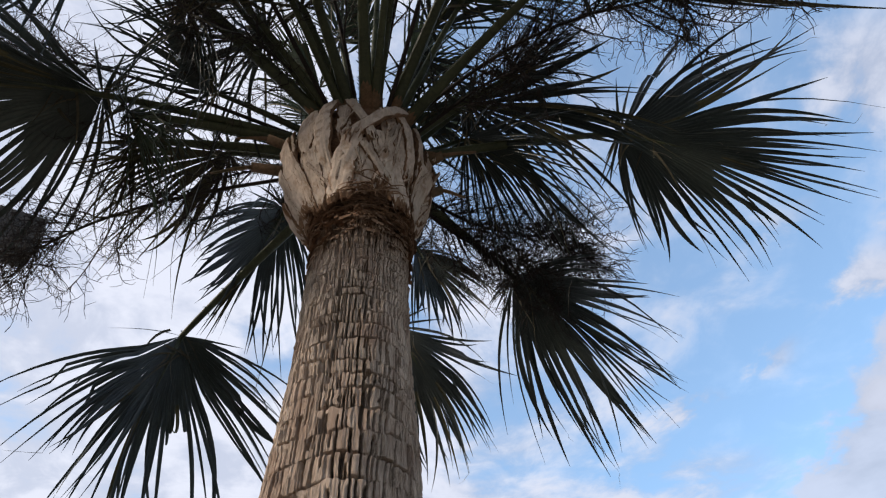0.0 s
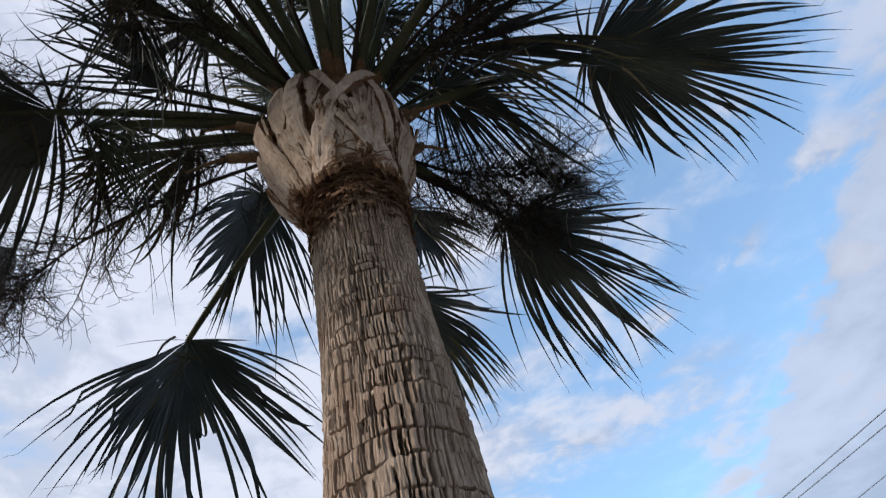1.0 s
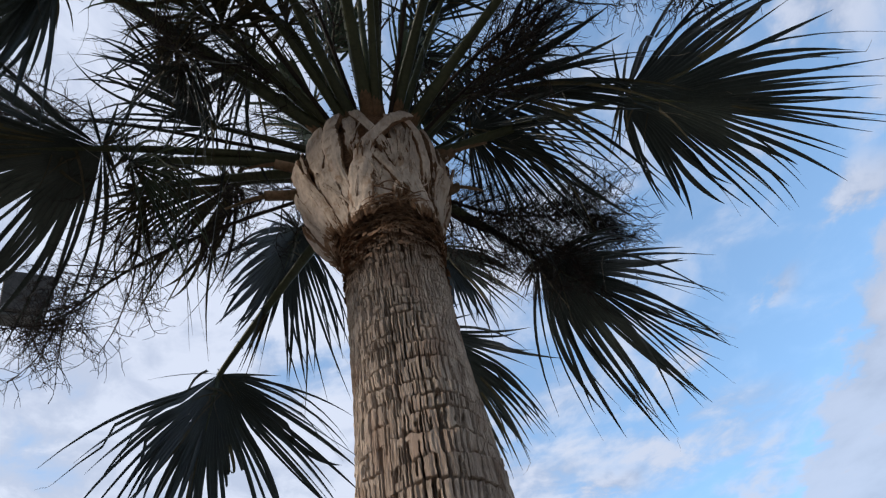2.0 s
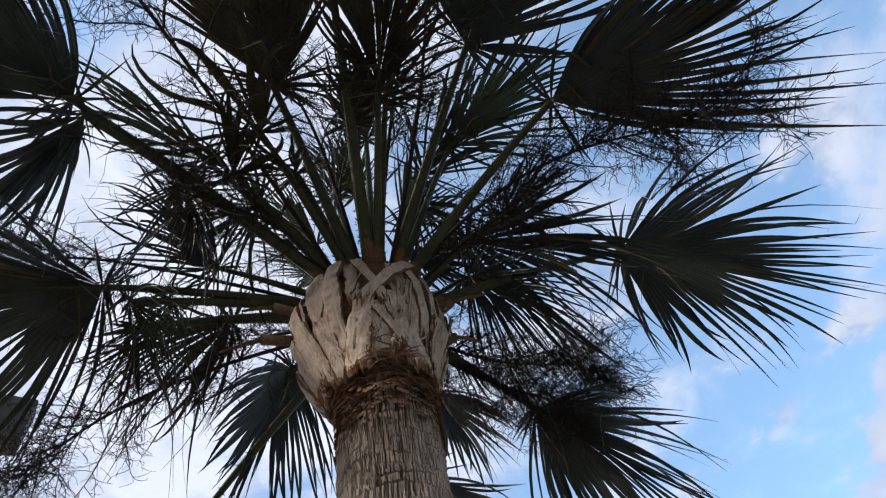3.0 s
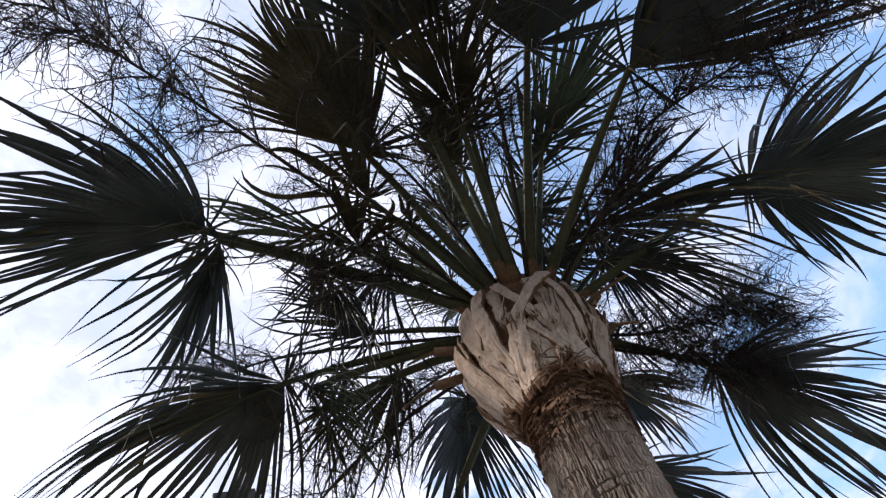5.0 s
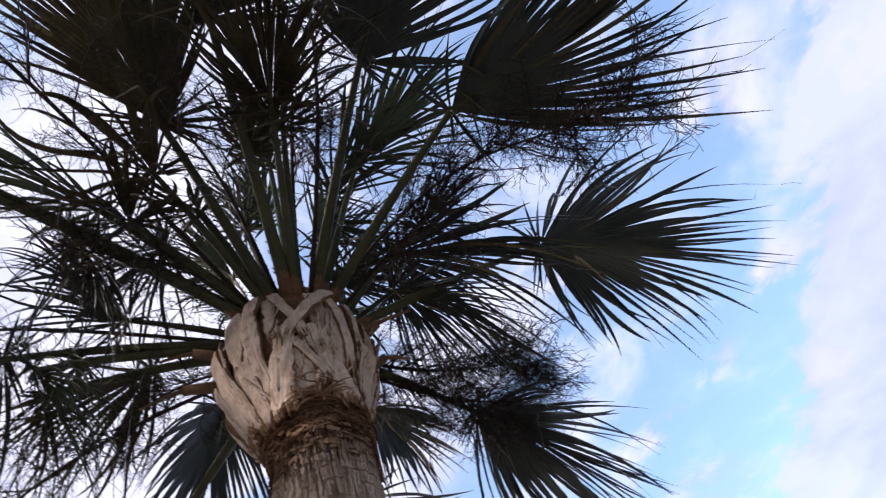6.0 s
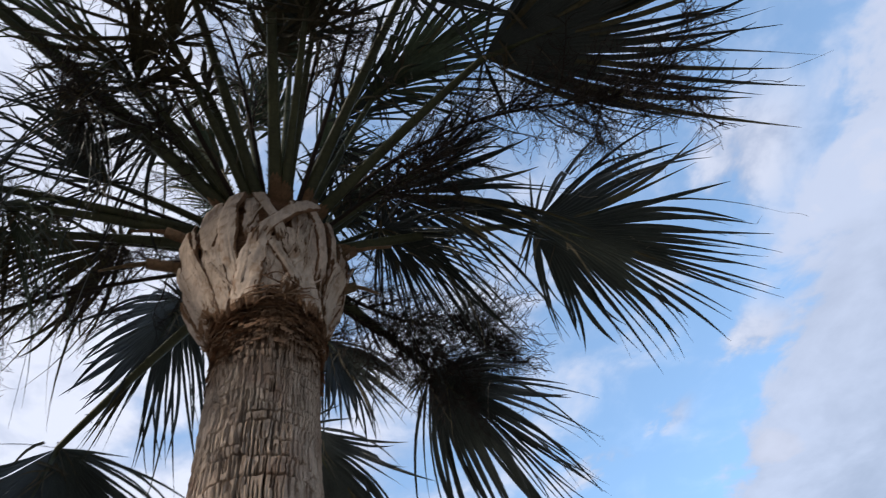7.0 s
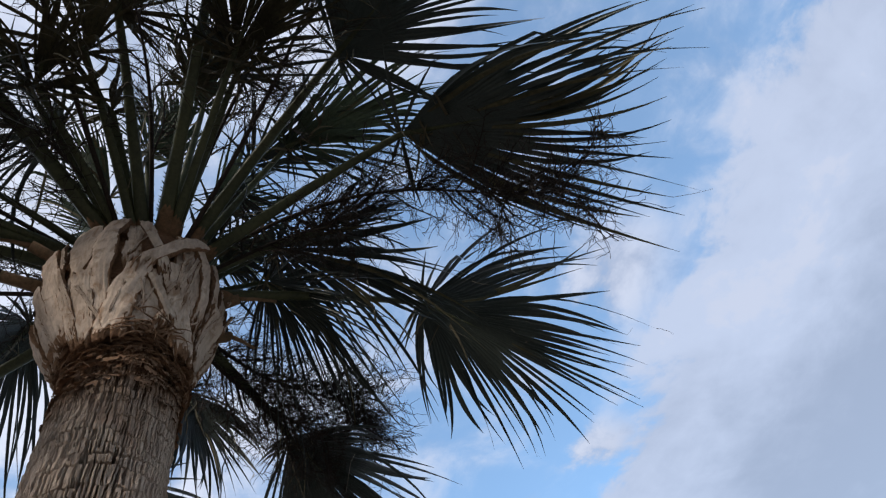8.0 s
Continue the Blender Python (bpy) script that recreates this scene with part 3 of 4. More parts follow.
    def sheet(th, u, extra=0.0, l=1.0):
        """The smooth blade: th across the fan, u from the hub to the rim."""
        f = min(1.0, abs(th) / half)
        run = L * (1.04 - short * f ** 2.4) * (1 + skew * th / half) * l
        k = rib * (1 - f) ** 1.4
        d = math.cos(th) * a + math.sin(th) * side
        q = H0 + a * (L * k * min(1.0, u * 4)) + d * (run * u * (1 - k))
        q = q - nrm * (fold * run * u * math.sin(abs(th)) ** 1.3)
        return q - up * ((droop * (1 + 1.1 * f * f) + extra) * run * u ** 2.3)

    for i in range(count):
        th, step = ways[i], steps[i]
        f = min(1.0, abs(th) / half)
        rim = min(i, count - 1 - i) / count
        loose = rim < 0.09
        if (loose and rng.random() < 0.15) or rng.random() < 0.3 * chaos:
            continue
        jit = 0.30 * step * rng.gauss(0, 1) + step * bundle[i][0]
        l = rng.uniform(0.84, 1.06)
        cut = 0.88 * split * rng.uniform(0.72, 1.12) * (1 - 0.42 * f ** 3)
        if rng.random() < 0.10:
            cut *= 0.6
        extra = droop * rng.uniform(-0.35, 0.9) + (0.14 if rng.random() < 0.12 else 0)
        lobe = next(q for q in lobes if q[0] <= i < q[1])
        jit += (lobe[2] - th) * 0.20 + lobe[3]
        extra += lobe[4]
        l *= lobe[5]
        if i in (lobe[0], lobe[1] - 1):
            cut *= rng.uniform(0.45, 0.75)
        if gap and gap[0] < math.degrees(th) < gap[1]:
            l *= rng.uniform(0.3, 0.6)
        snap = rng.random() < broken
        snap_at = rng.uniform(0.45, 0.75)
        lift_a = rng.gauss(0, 0.03) + 0.025 * bundle[i][1]
        twist = rng.gauss(0, 0.7)
        curve = rng.gauss(0, 0.05)
        if chaos:
            cut *= rng.uniform(0.35, 1.0)
            jit += chaos * 0.16 * rng.gauss(0, 1)
            extra += chaos * max(0.0, rng.gauss(0.10, 0.18))
            lift_a += chaos * rng.gauss(0, 0.10)
            curve += chaos * rng.gauss(0, 0.22)
            l *= 1 - chaos * rng.uniform(0, 0.35)
        if loose:
            cut *= rng.uniform(0.25, 0.6)
            jit += step * rng.gauss(0, 0.7)
            l *= rng.uniform(0.75, 1.0)
            extra += rng.uniform(0.0, 0.14)
            lift_a += rng.gauss(0, 0.06)
        if rng.random() < aged * (1 - f):
            old.append(len(faces))
        start = len(verts)
        us = [cut * q / 4 for q in range(5)] + [cut + (1 - cut) * (q / (S - 5)) for q in range(1, S - 4)]
        full = 0
        for s, u in enumerate(us):
            if s < 5:
                e0, e1, c = sheet(th - step * 0.64, u), sheet(th + step * 0.64, u), sheet(th, u)
                w = (e1 - e0).length / 2
                full = w * 0.88
                verts += [e0 - nrm * 0.25 * w, c + nrm * 0.45 * w, e1 - nrm * 0.25 * w]
                continue
            free = (u - cut) / (1 - cut)
            tt = th * (1 - sweep * free ** 1.3) + jit * free ** 1.5 + curve * free * free
            p = sheet(tt, u, extra * free, 1 + (l - 1) * free) + nrm * (lift_a * L * free)
            d = math.cos(tt) * a + math.sin(tt) * side
            if snap and u > snap_at:
                k = min((u - snap_at) * L * l, 0.10)
                p = p - d * k * 0.8 - up * k * 0.75 + side * k * max(-0.5, min(0.5, curve * 3))
            w = max(0.0007, max(full, L * 0.0105) * wide * max(0.0, 1 - free ** 2.3))
            sdv = math.cos(tt) * side - math.sin(tt) * a
            rs = twist * free
            sdv = sdv * math.cos(rs) + nrm * math.sin(rs)
            nn = nrm * math.cos(rs) - sdv * math.sin(rs) * 0.5
            verts += [p - sdv * w - nn * 0.3 * w, p + nn * (0.45 + 0.3 * free) * w, p + sdv * w - nn * 0.3 * w]
        faces += grid_faces(S, 3, False, start)
        if rng.random() < 0.14:
            q = verts[start + (3 * 5 + 2 if rng.random() < 0.35 else 3 * (S - 1) + 1)].copy()
            pts_h = [q]
            dr = (math.cos(th) * a + math.sin(th) * side) * 0.020 + Vector((rng.gauss(0, 1), rng.gauss(0, 1), rng.gauss(0, 1))) * 0.010
            for _ in range(3):
                dr = dr + Vector((rng.gauss(0, 1), rng.gauss(0, 1), rng.gauss(0, 1))) * 0.009 - up * 0.005
                pts_h.append(pts_h[-1] + dr * rng.uniform(0.6, 1.1))
            tube(hair_v, hair_f, pts_h, [0.0012, 0.0011, 0.0009, 0.0005], 3)
    # the lowest segments, short and bent back round the end of the stalk
    for sgn in (-1, 1):
        edge = lo if sgn < 0 else hi
        for q in range(basal):
            th = edge + sgn * (radians(6) + (radians(128) - min(abs(edge), radians(118))) * (q + rng.random()) / basal)
            d = math.cos(th) * a + math.sin(th) * side
            ln = L * rng.uniform(0.18, 0.42) * (1.0 - 0.35 * q / basal)
            hw, bow, fall = rng.uniform(0.006, 0.013), rng.gauss(0, 0.10), rng.uniform(0.10, 0.45)
            wv = (math.cos(th) * side - math.sin(th) * a + nrm * rng.gauss(0, 0.6)).normalized()
            st = len(verts)
            for g in range(8):
                e = g / 7
                c = H0 + d * ln * e + wv * bow * ln * e * e - up * fall * ln * e ** 1.8 - nrm * 0.02 * e
                w = hw * max(0.03, (0.35 + 2.4 * e) if e < 0.27 else 1 - ((e - 0.27) / 0.73) ** 1.8)
                verts += [c - wv * w, c + nrm * w * 0.6, c + wv * w]
            faces += grid_faces(8, 3, False, st)
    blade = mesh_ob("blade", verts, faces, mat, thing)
    blade.data.materials.append(AGED)
    for k in old:
        for poly in blade.data.polygons[k + 2 * 4:k + 2 * (S - 1)]:
            poly.material_index = 1
    sv, sf = [], []
    for q in range(rng.randint(6, 12)):
        p = H0 + a * rng.uniform(-0.04, 0.22) * L + side * rng.gauss(0, 0.04) - nrm * 0.01
        d = (a * rng.gauss(0.3, 0.7) + side * rng.gauss(0, 0.8) - up * rng.uniform(0.2, 1.0)).normalized()
        ln, hw, st = rng.uniform(0.08, 0.34), rng.uniform(0.003, 0.009), len(sv)
        wv = d.cross(nrm + side * rng.gauss(0, 0.5)).normalized()
        for g in range(6):
            e = g / 5
            c = p + d * ln * e - up * 0.25 * ln * e * e + side * 0.03 * math.sin(3 * e + q)
            w = hw * (1 - e ** 2) + 0.0005
            sv += [c - wv * w, c + nrm * w * 0.5, c + wv * w]
        sf += grid_faces(6, 3, False, st)
    tagged(mesh_ob("dry_shred", sv, sf, SHRED, thing, "pale dry leaf shreds"), kind="stuff")
    if hair_f:
        tagged(mesh_ob("thread_fringe", hair_v, hair_f, HAIR, thing, "pale curling leaf threads", smooth=False), kind="stuff")
    return thing


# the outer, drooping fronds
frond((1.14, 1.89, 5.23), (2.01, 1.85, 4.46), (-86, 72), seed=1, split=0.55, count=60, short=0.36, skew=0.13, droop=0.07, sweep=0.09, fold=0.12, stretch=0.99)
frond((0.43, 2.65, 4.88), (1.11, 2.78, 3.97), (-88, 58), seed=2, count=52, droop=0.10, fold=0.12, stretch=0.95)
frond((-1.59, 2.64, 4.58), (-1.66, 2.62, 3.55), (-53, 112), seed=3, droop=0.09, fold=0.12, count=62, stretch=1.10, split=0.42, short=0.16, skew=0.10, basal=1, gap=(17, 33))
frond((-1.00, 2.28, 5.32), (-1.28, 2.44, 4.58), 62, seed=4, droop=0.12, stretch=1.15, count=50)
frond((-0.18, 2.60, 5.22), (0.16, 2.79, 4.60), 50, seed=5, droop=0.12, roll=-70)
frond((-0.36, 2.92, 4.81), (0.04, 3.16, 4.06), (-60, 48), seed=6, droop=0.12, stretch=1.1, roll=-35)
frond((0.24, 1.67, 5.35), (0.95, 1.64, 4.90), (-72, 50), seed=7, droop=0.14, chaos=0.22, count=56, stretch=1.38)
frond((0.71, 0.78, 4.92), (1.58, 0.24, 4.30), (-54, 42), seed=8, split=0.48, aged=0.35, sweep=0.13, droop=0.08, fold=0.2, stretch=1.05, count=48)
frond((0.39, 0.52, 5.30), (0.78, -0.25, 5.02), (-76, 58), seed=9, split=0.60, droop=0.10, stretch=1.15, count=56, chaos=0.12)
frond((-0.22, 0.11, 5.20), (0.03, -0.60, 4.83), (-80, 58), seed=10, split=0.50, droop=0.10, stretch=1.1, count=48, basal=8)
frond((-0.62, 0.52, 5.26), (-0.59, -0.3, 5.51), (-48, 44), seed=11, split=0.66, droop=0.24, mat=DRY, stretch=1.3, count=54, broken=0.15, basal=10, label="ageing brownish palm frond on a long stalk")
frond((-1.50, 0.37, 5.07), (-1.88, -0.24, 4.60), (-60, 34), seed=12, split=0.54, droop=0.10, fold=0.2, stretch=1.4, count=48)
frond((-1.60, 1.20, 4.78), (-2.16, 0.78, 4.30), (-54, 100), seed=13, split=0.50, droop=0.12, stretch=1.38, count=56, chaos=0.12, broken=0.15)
frond((-1.20, 1.76, 5.16), (-1.76, 1.58, 4.62), (-48, 82), seed=14, droop=0.2, chaos=0.7, count=44, mat=DRY, stretch=1.15, broken=0.2, label="drooping brown-green palm frond")
frond((-1.46, 0.44, 5.03), (-1.75, 0.62, 4.45), (-44, 30), seed=40, droop=0.15, count=25, split=0.36, wide=1.3, stretch=1.32, skew=-0.22, broken=0.12, chaos=0.3)
frond((-1.13, 0.85, 5.00), (-1.00, 1.22, 4.55), 100, seed=41, droop=0.15, count=34, split=0.24, wide=0.85, stretch=1.05, broken=0.2, chaos=0.5)
frond((-1.50, 1.29, 4.75), (-1.12, 1.36, 4.40), 62, seed=42, droop=0.10, count=36, split=0.35, wide=0.9, stretch=1.4, broken=0.2, chaos=0.8, mat=YOUNG)
frond((-1.39, 1.44, 4.95), (-1.53, 1.68, 4.7), 70, seed=43, droop=0.20, count=30, split=0.26, wide=0.8, stretch=1.25, broken=0.25, chaos=0.8)
frond((-1.54, 1.47, 4.8), (-1.64, 1.76, 4.46), 60, seed=44, droop=0.20, count=28, split=0.26, wide=0.8, stretch=1.2, broken=0.25, chaos=0.9, mat=DRY, label="drooping brown-green palm frond")
# the inner and upright fronds
frond((-0.88, 1.15, 5.31), (-1.27, 1.09, 4.79), 75, seed=15, stem=0.75, chaos=1.0, basal=4, wide=0.85, count=26, split=0.30, broken=0.2, droop=0.2, stretch=1.50)
frond((-1.02, 0.78, 5.10), (-1.42, 0.30, 5.18), 32, seed=16, stem=0.75, chaos=0.6, basal=4, wide=0.85, count=26, split=0.42, broken=0.2, mat=YOUNG, stretch=1.38)
frond((-0.46, 1.19, 5.28), (-0.49, 0.88, 5.79), 45, seed=17, stem=0.75, chaos=0.6, basal=4, wide=0.85, count=26, split=0.42, broken=0.2, mat=YOUNG, droop=0.05)
frond((0.23, 1.09, 5.45), (0.84, 0.72, 5.55), 48, seed=18, stem=0.75, chaos=0.2, basal=4, wide=0.85, count=46, split=0.70, broken=0.2, mat=YOUNG, droop=0.08, stretch=1.38)
frond((-0.04, 1.38, 5.43), (0.24, 1.82, 5.45), 75, seed=19, stem=0.75, chaos=0.6, basal=4, wide=0.85, count=26, split=0.42, broken=0.2, stretch=1.62)
frond((-0.10, 0.58, 5.10), (0.04, -0.02, 4.90), 46, seed=20, stem=0.75, chaos=0.4, basal=4, wide=0.85, count=44, split=0.70, broken=0.2, mat=DRY, stretch=1.50, label="folded brown palm frond")
frond((-0.73, 0.71, 5.16), (-0.99, 0.26, 5.02), 80, seed=22, stem=0.75, chaos=1.0, basal=4, wide=0.85, count=28, split=0.52, broken=0.2, mat=DRY, droop=0.25, stretch=1.62, label="ageing brownish palm frond on a long stalk")
frond((0.05, 1.21, 5.39), (0.44, 0.84, 5.62), 55, seed=24, stem=0.75, chaos=0.6, basal=4, wide=0.85, count=26, split=0.42, broken=0.2, stretch=1.50)
frond((-0.23, 0.97, 5.50), (-0.25, 0.65, 5.69), 50, seed=27, stem=0.75, chaos=0.6, basal=4, wide=0.85, count=34, split=0.42, broken=0.2, mat=YOUNG, droop=0.05, stretch=2.00)
frond((0.20, 1.85, 5.25), (0.72, 2.05, 4.85), 75, seed=28, stem=0.75, chaos=0.3, basal=4, wide=0.85, count=48, split=0.44, broken=0.2, droop=0.18, stretch=1.3)
frond((-0.89, 0.85, 5.01), (-0.76, 0.46, 4.88), 70, seed=32, stem=0.75, chaos=1.0, basal=4, wide=0.85, count=26, split=0.48, broken=0.25, droop=0.22, stretch=1.7, mat=DRY, label="ageing brownish palm frond on a long stalk")
frond((-1.10, 1.31, 4.95), (-1.29, 0.95, 5.05), 60, seed=29, stem=0.75, chaos=0.7, basal=4, wide=0.85, count=36, split=0.30, broken=0.2, stretch=2.0)
frond((0.43, 1.44, 5.14), (0.74, 1.31, 5.22), 65, seed=31, stem=0.75, chaos=0.6, basal=4, wide=0.85, count=34, split=0.42, broken=0.2, stretch=2.00)

frond((-0.18, 1.70, 5.43), (0.39, 1.91, 5.56), 75, seed=21, stem=0.75, chaos=1.0, basal=4, wide=0.85, count=26, split=0.42, broken=0.2, stretch=1.50)
frond((-0.08, 0.69, 5.21), (0.03, 0.31, 5.04), 65, seed=33, stem=0.75, chaos=0.8, basal=4, wide=0.85, count=28, split=0.6, broken=0.2, droop=0.15, stretch=1.8)
frond((-0.62, 0.98, 5.20), (-0.78, 0.62, 4.86), 60, seed=37, chaos=1.0, basal=4, wide=0.9, count=32, split=0.5, broken=0.3, droop=0.3, stretch=1.3, mat=DRY,
      label="dead brown frond hanging folded in the crown")
frond((-0.30, 0.80, 5.28), (-0.12, 0.44, 5.12), 45, seed=38, chaos=0.8, basal=4, wide=0.9, count=26, split=0.6, broken=0.3, droop=0.3, stretch=1.5, mat=DRY,
      label="dead brown frond hanging folded in the crown")

# the spear and the young fan leaves round it
for k in range(7):
    turn = radians(51 * k + 13)
    reach = 0.30 + 0.06 * (k % 3)
    hub_k = Vector((AX + reach * math.cos(turn), AY + reach * math.sin(turn), 5.42 + 0.12 * (k % 2)))
    tip_k = hub_k + Vector((0.42 * math.cos(turn), 0.42 * math.sin(turn), 0.50 - 0.08 * (k % 3)))
    frond(hub_k, tip_k, 48, seed=50 + k, mat=YOUNG, count=26, split=0.35, wide=0.95, droop=0.10, broken=0.15, stretch=1.1, stem=0.6, basal=3,
          label="young upright fan leaf at the heart of the crown")


def flower_stalk(a, b, c, d, seed, prim=20, size=0.45, reach=1.0, begin=0.22):
    """A spent flower spray: a long arching stem with branches of fine kinked twigs."""
    rng = random.Random(seed * 13 + 1)
    thing = new("flower_spray")
    thing.parent = palm
    a, b, c, d = (Vector(p) - BASE for p in (a, b, c, d))
    a = Vector((a.x, a.y, 0)).normalized() * 0.16 + Vector((0, 0, 4.82))
    thing.location = a
    b, c, d = b - a, c - a, d - a
    a = Vector((0, 0, 0))
    tagged(thing, "spent palm flower spray of fine dark bare twigs")
    # through b and c
    p1 = (b * 18 - c * 9 + d * 2 - a * 5) / 6
    p2 = (c * 18 - b * 9 + a * 2 - d * 5) / 6
    spine = bezier(a, p1, p2, d, 26)
    verts, faces = [], []
    tube(verts, faces, spine, [0.013 - 0.010 * (i / 25) for i in range(26)], 6)
    mesh_ob("stem", verts, faces, TWIG, thing)
    verts, faces = [], []

    def kink(p, d, n, step, wob, pull):
        pts = [p]
        for _ in range(n):
            d = (d + Vector((rng.gauss(0, wob), rng.gauss(0, wob), rng.gauss(0, wob))) + Vector((0, 0, pull))).normalized()
            pts.append(pts[-1] + d * step)
        return pts

    for k in range(prim):
        u = begin + (1 - begin) * (k + rng.random()) / prim
        i = min(24, int(u * 25))
        p = spine[i]
        ax = (spine[i + 1] - spine[i]).normalized()
        rv = Vector((rng.gauss(0, 1), rng.gauss(0, 1), rng.gauss(0, 0.7)))
        sd = (rv - ax * rv.dot(ax)).normalized()
        ln = size * rng.uniform(0.6, 1.15) * (1.15 - 0.5 * u)
        br = kink(p, (ax * 0.9 + sd * 0.9).normalized(), 7, ln / 6, 0.15, -0.04)
        tube(verts, faces, br, [0.005 - 0.0035 * q / 7 for q in range(8)], 4)
        for q in range(1, 8):
            for _ in range(3):
                b2 = (br[q] - br[q - 1]).normalized()
                rv = Vector((rng.gauss(0, 1), rng.gauss(0, 1), rng.gauss(0, 1))).normalized()
                tw = kink(br[q - 1] + (br[q] - br[q - 1]) * rng.random(), (b2 * 0.7 + rv).normalized(), 5, rng.uniform(0.020, 0.044) * reach, 0.27, -0.02)
                tube(verts, faces, tw, [0.0021, 0.0019, 0.0017, 0.0015, 0.0013, 0.001], 3)
                for _ in range(2):
                    m = rng.randint(1, 4)
                    rv = Vector((rng.gauss(0, 1), rng.gauss(0, 1), rng.gauss(0, 1))).normalized()
                    t2 = kink(tw[m], (rv + (tw[m] - tw[m - 1]).normalized() * 0.6).normalized(), 3, rng.uniform(0.016, 0.032) * reach, 0.34, -0.02)
                    tube(verts, faces, t2, [0.0016, 0.0014, 0.0012, 0.0009], 3)
    ob = mesh_ob("twig_mass", verts, faces, TWIG, thing, smooth=False)
    tagged(ob, kind="stuff")


flower_stalk((-0.60, 1.40, 5.0), (-0.96, 0.21, 5.01), (-1.07, -0.39, 4.64), (-1.06, -0.74, 4.24), 1, 32, 0.48, reach=1.2)
flower_stalk((-0.20, 1.85, 4.95), (0.25, 2.34, 5.03), (0.59, 2.40, 4.95), (0.92, 2.46, 4.86), 2, 52, 0.44, begin=0.10)
flower_stalk((-0.20, 1.90, 4.88), (0.10, 2.28, 4.86), (0.42, 2.44, 4.76), (0.74, 2.52, 4.66), 7, 44, 0.40, begin=0.10)
flower_stalk((-0.15, 1.50, 5.0), (0.60, 1.16, 5.02), (1.05, 0.92, 4.62), (1.30, 0.68, 4.20), 3, 46, 0.42, begin=0.2)
flower_stalk((-0.60, 1.78, 4.95), (-1.51, 1.78, 4.68), (-1.86, 1.74, 4.36), (-2.08, 1.79, 4.24), 4, 24, 0.42)
flower_stalk((-0.60, 1.60, 5.0), (-1.43, 1.22, 4.95), (-1.77, 1.07, 4.92), (-1.95, 1.04, 4.90), 5, 18, 0.40)
flower_stalk((-0.20, 1.40, 5.1), (0.11, 0.66, 5.20), (0.22, 0.23, 5.22), (0.35, -0.14, 5.08), 6, 20, 0.40)

flower_stalk((-0.55, 1.45, 5.0), (-0.75, 1.20, 5.02), (-0.95, 1.00, 4.97), (-1.20, 0.75, 4.85), 8, 18, 0.40, begin=0.15)
flower_stalk((-0.40, 1.35, 5.15), (-0.45, 0.95, 5.20), (-0.50, 0.60, 5.15), (-0.55, 0.25, 5.00), 10, 10, 0.40, begin=0.2)
flower_stalk((-0.10, 1.60, 4.95), (0.15, 1.50, 5.00), (0.35, 1.38, 4.98), (0.65, 1.25, 4.90), 11, 16, 0.40, begin=0.2)
flower_stalk((-0.25, 1.35, 5.2), (-0.10, 0.90, 5.25), (0.03, 0.50, 5.15), (0.10, 0.10, 4.95), 12, 16, 0.40, begin=0.2)
flower_stalk((-0.60, 1.75, 4.9), (-0.85, 1.78, 4.95), (-1.12, 1.78, 4.93), (-1.40, 1.80, 4.80), 13, 18, 0.40, begin=0.15)


def stub(a, b, c, label):
    """A sawn stalk: thick foot, thin broken rod."""
    v, f = [], []
    a, b, c = (Vector(p) - BASE for p in (a, b, c))
    tube(v, f, [a, a.lerp(b, 0.5), b], [0.034, 0.030, 0.027], 9, 0.7)
    tube(v, f, [b - (c - b) * 0.05, b.lerp(c, 0.4) + Vector((0, 0, 0.008)), c], [0.013, 0.011, 0.007], 6)
    for p in v:
        p += 0.003 * noise.noise_vector(p * 30)
    mesh_ob("stalk_stub", v, f, SHEATH, palm, label)


stub((-0.70, 1.62, 4.58), (-0.92, 1.57, 4.60), (-1.12, 1.57, 4.57), "sawn brown stalk stub with a broken rod")
stub((-0.66, 1.60, 4.74), (-0.86, 1.52, 4.80), (-1.02, 1.50, 4.80), "sawn brown stalk stub with a broken rod")
stub((-0.08, 1.66, 4.62), (0.04, 1.64, 4.68), (0.22, 1.66, 4.72), "sawn brown stalk stub with a broken rod")
stub((-0.09, 1.78, 4.52), (0.02, 1.80, 4.60), (0.14, 1.86, 4.60), "sawn brown stalk stub with a broken rod")


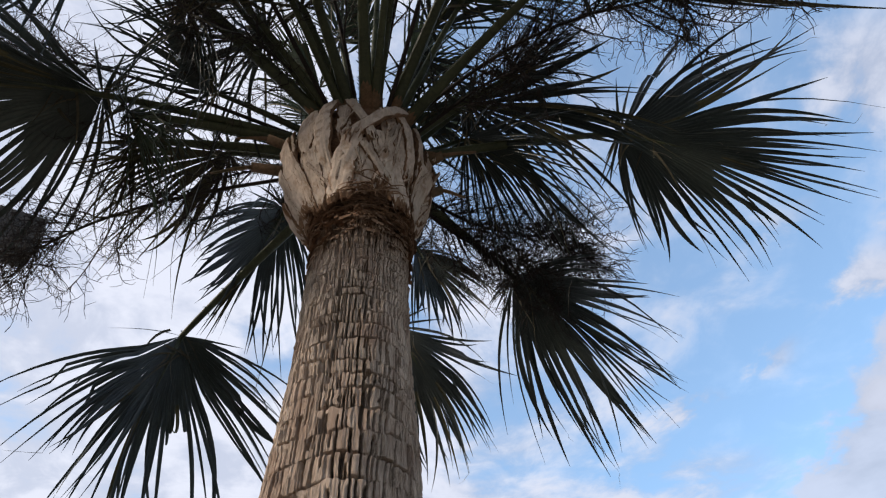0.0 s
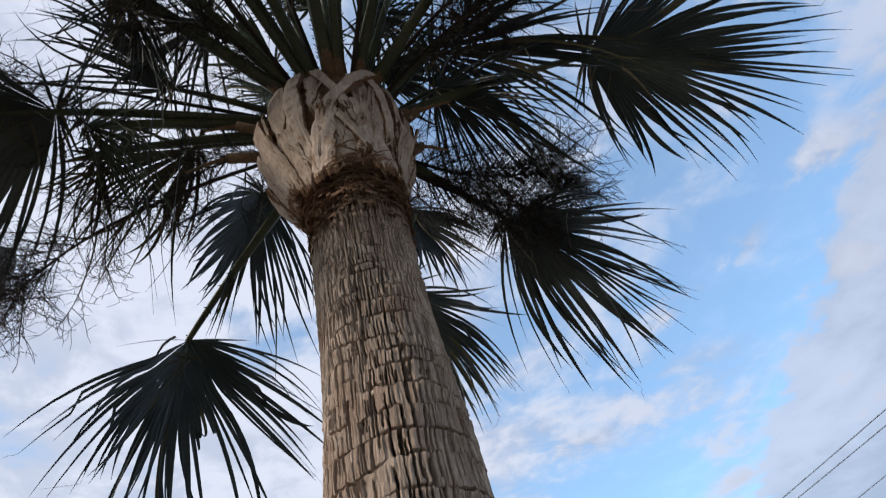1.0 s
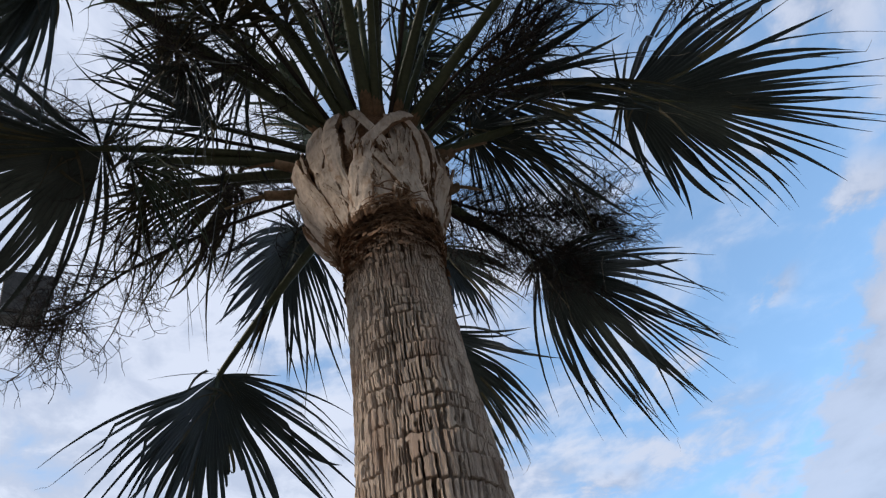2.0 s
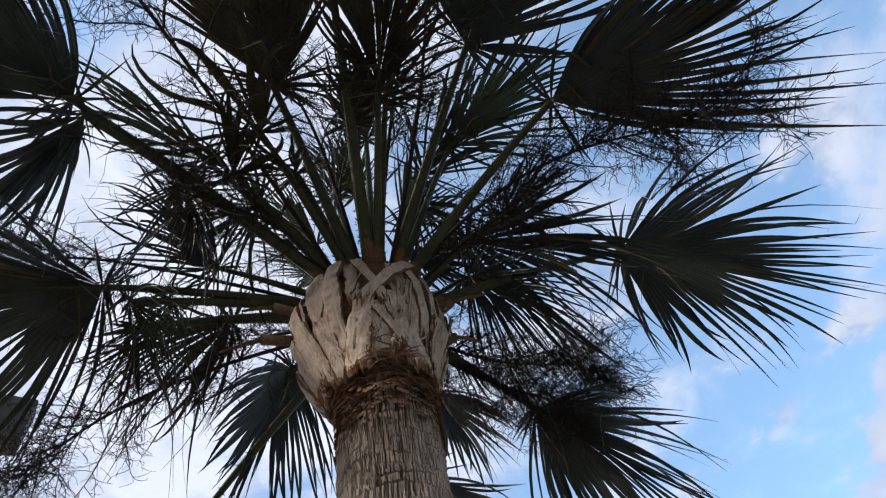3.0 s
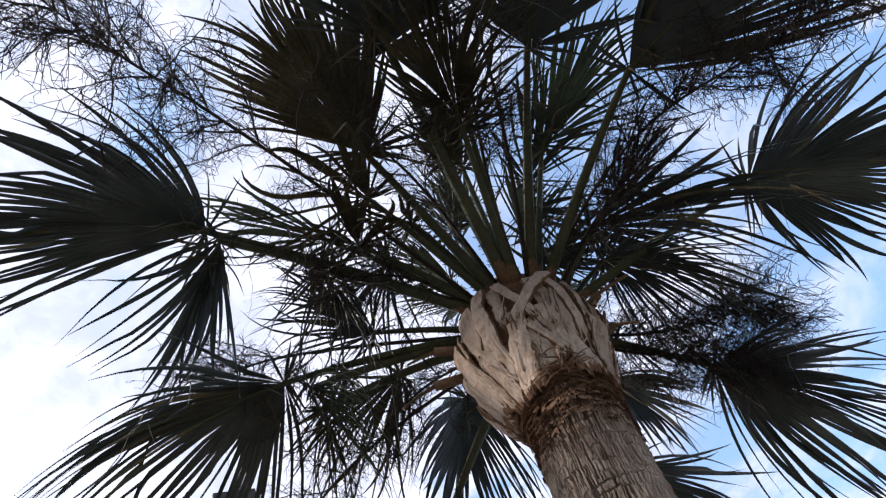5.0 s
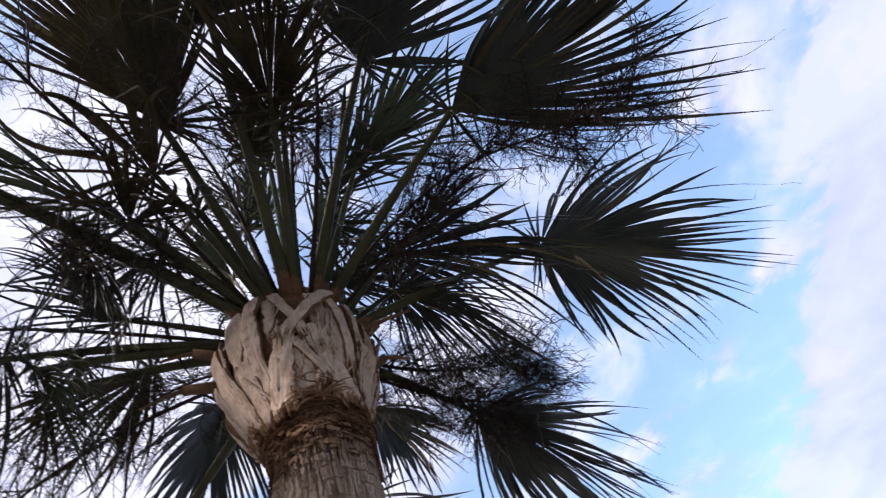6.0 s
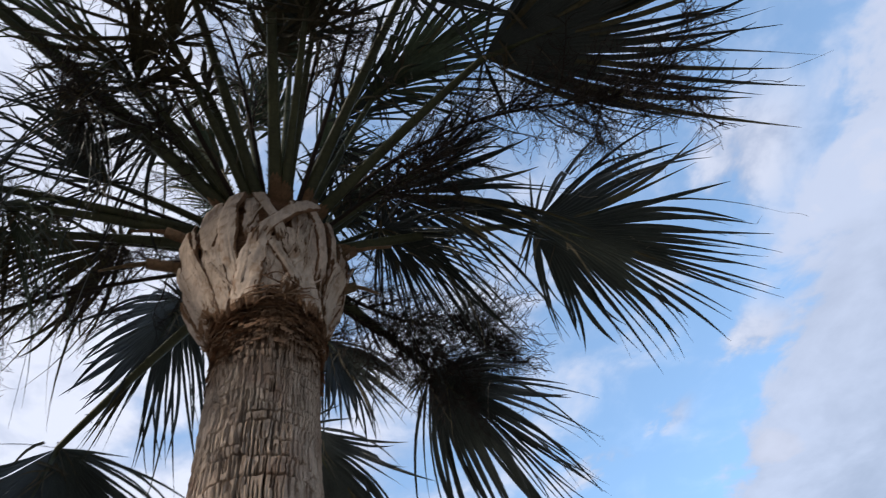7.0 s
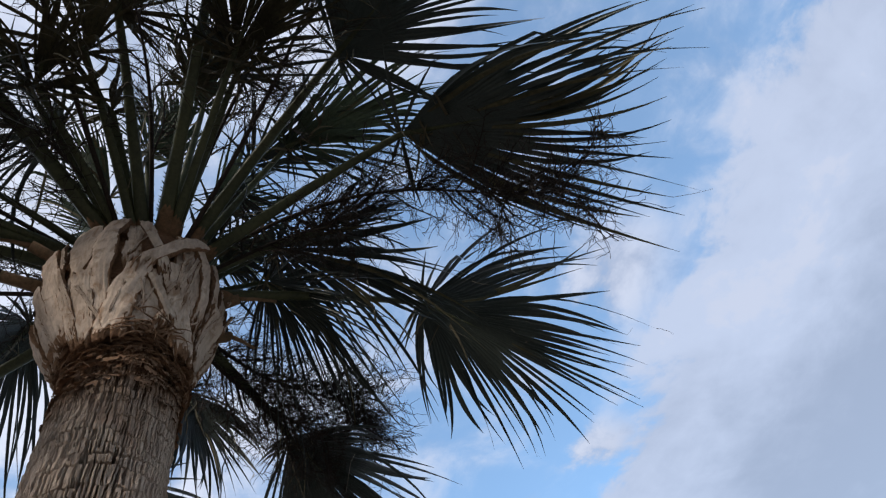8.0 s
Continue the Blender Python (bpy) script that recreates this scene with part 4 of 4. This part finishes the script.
# ---- street lamp behind the palm ----
def street_lamp(x, y, top):
    lamp = new("street_lamp")
    lamp.location = (x, y, 0)
    tagged(lamp, "grey street lamp with a box-shaped head on a tall pole", "street lamp")
    v, f = [], []
    tube(v, f, [Vector((0, 0, z)) for z in (-0.05, 0.4, 2.0, 4.0, top)], [0.075, 0.073, 0.068, 0.062, 0.055], 20)
    mesh_ob("pole", v, f, METAL, lamp)
    v, f = [], []
    arm = bezier(Vector((0, 0, top - 0.05)), Vector((0.08, 0.06, top + 0.1)), Vector((0.12, 0.12, top - 0.12)), Vector((0.28, 0.34, top + 0.02)), 14)
    tube(v, f, arm, [0.022] * 14, 10)
    mesh_ob("bracket", v, f, METAL, lamp)
    bm = bmesh.new()
    bmesh.ops.create_cube(bm, size=1.0)
    for q in bm.verts:
        k = 0.82 if q.co.z < 0 else 1.0
        q.co = Vector((q.co.x * 0.40 * k, q.co.y * 0.30 * k, q.co.z * 0.42))
    bmesh.ops.bevel(bm, geom=bm.edges[:], offset=0.022, segments=3, affect="EDGES", profile=0.6)
    me = bpy.data.meshes.new("lamp_head")
    bm.to_mesh(me)
    bm.free()
    me.materials.append(RUST)
    head = new("lamp_head", me)
    head.parent = lamp
    head.matrix_local = pose(0.30, 0.38, top + 0.24, 8, -6, 35)
    tagged(head, "weathered box-shaped lamp head")
    bm = bmesh.new()
    bmesh.ops.create_cube(bm, size=1.0)
    for q in bm.verts:
        q.co = Vector((q.co.x * 0.27, q.co.y * 0.19, q.co.z * 0.02))
    bmesh.ops.bevel(bm, geom=bm.edges[:], offset=0.008, segments=2, affect="EDGES")
    me = bpy.data.meshes.new("lens")
    bm.to_mesh(me)
    bm.free()
    me.materials.append(GLASS)
    lens = new("lens", me)
    lens.parent = head
    lens.location = (0, 0, -0.222)
    tagged(lens, "dull glass cover of the lamp")


street_lamp(-4.13, 2.79, 6.45)


# ---- overhead cables ----
def cable(a, b, label):
    a, b = Vector(a), Vector(b)
    d = (b - a).normalized()
    p, q = a - d * 45, b + d * 45
    pts = []
    for i in range(41):
        u = i / 40
        pts.append(p.lerp(q, u) + Vector((0, 0, 1.2 * (2 * u - 1) ** 2 - 0.02)))
    v, f = [], []
    tube(v, f, pts, [0.009] * 41, 8)
    ob = mesh_ob("overhead_cable", v, f, CABLE)
    tagged(ob, label, "cable", "overhead cables")


cable((5.57, 14.35, 7.5), (7.59, 11.35, 7.5), "thin black overhead cable strung across the sky")
cable((5.95, 14.55, 7.5), (7.78, 11.95, 7.5), "thin black overhead cable strung across the sky")
cable((7.55, 15.40, 7.5), (8.42, 14.00, 7.5), "thin black overhead cable strung across the sky")
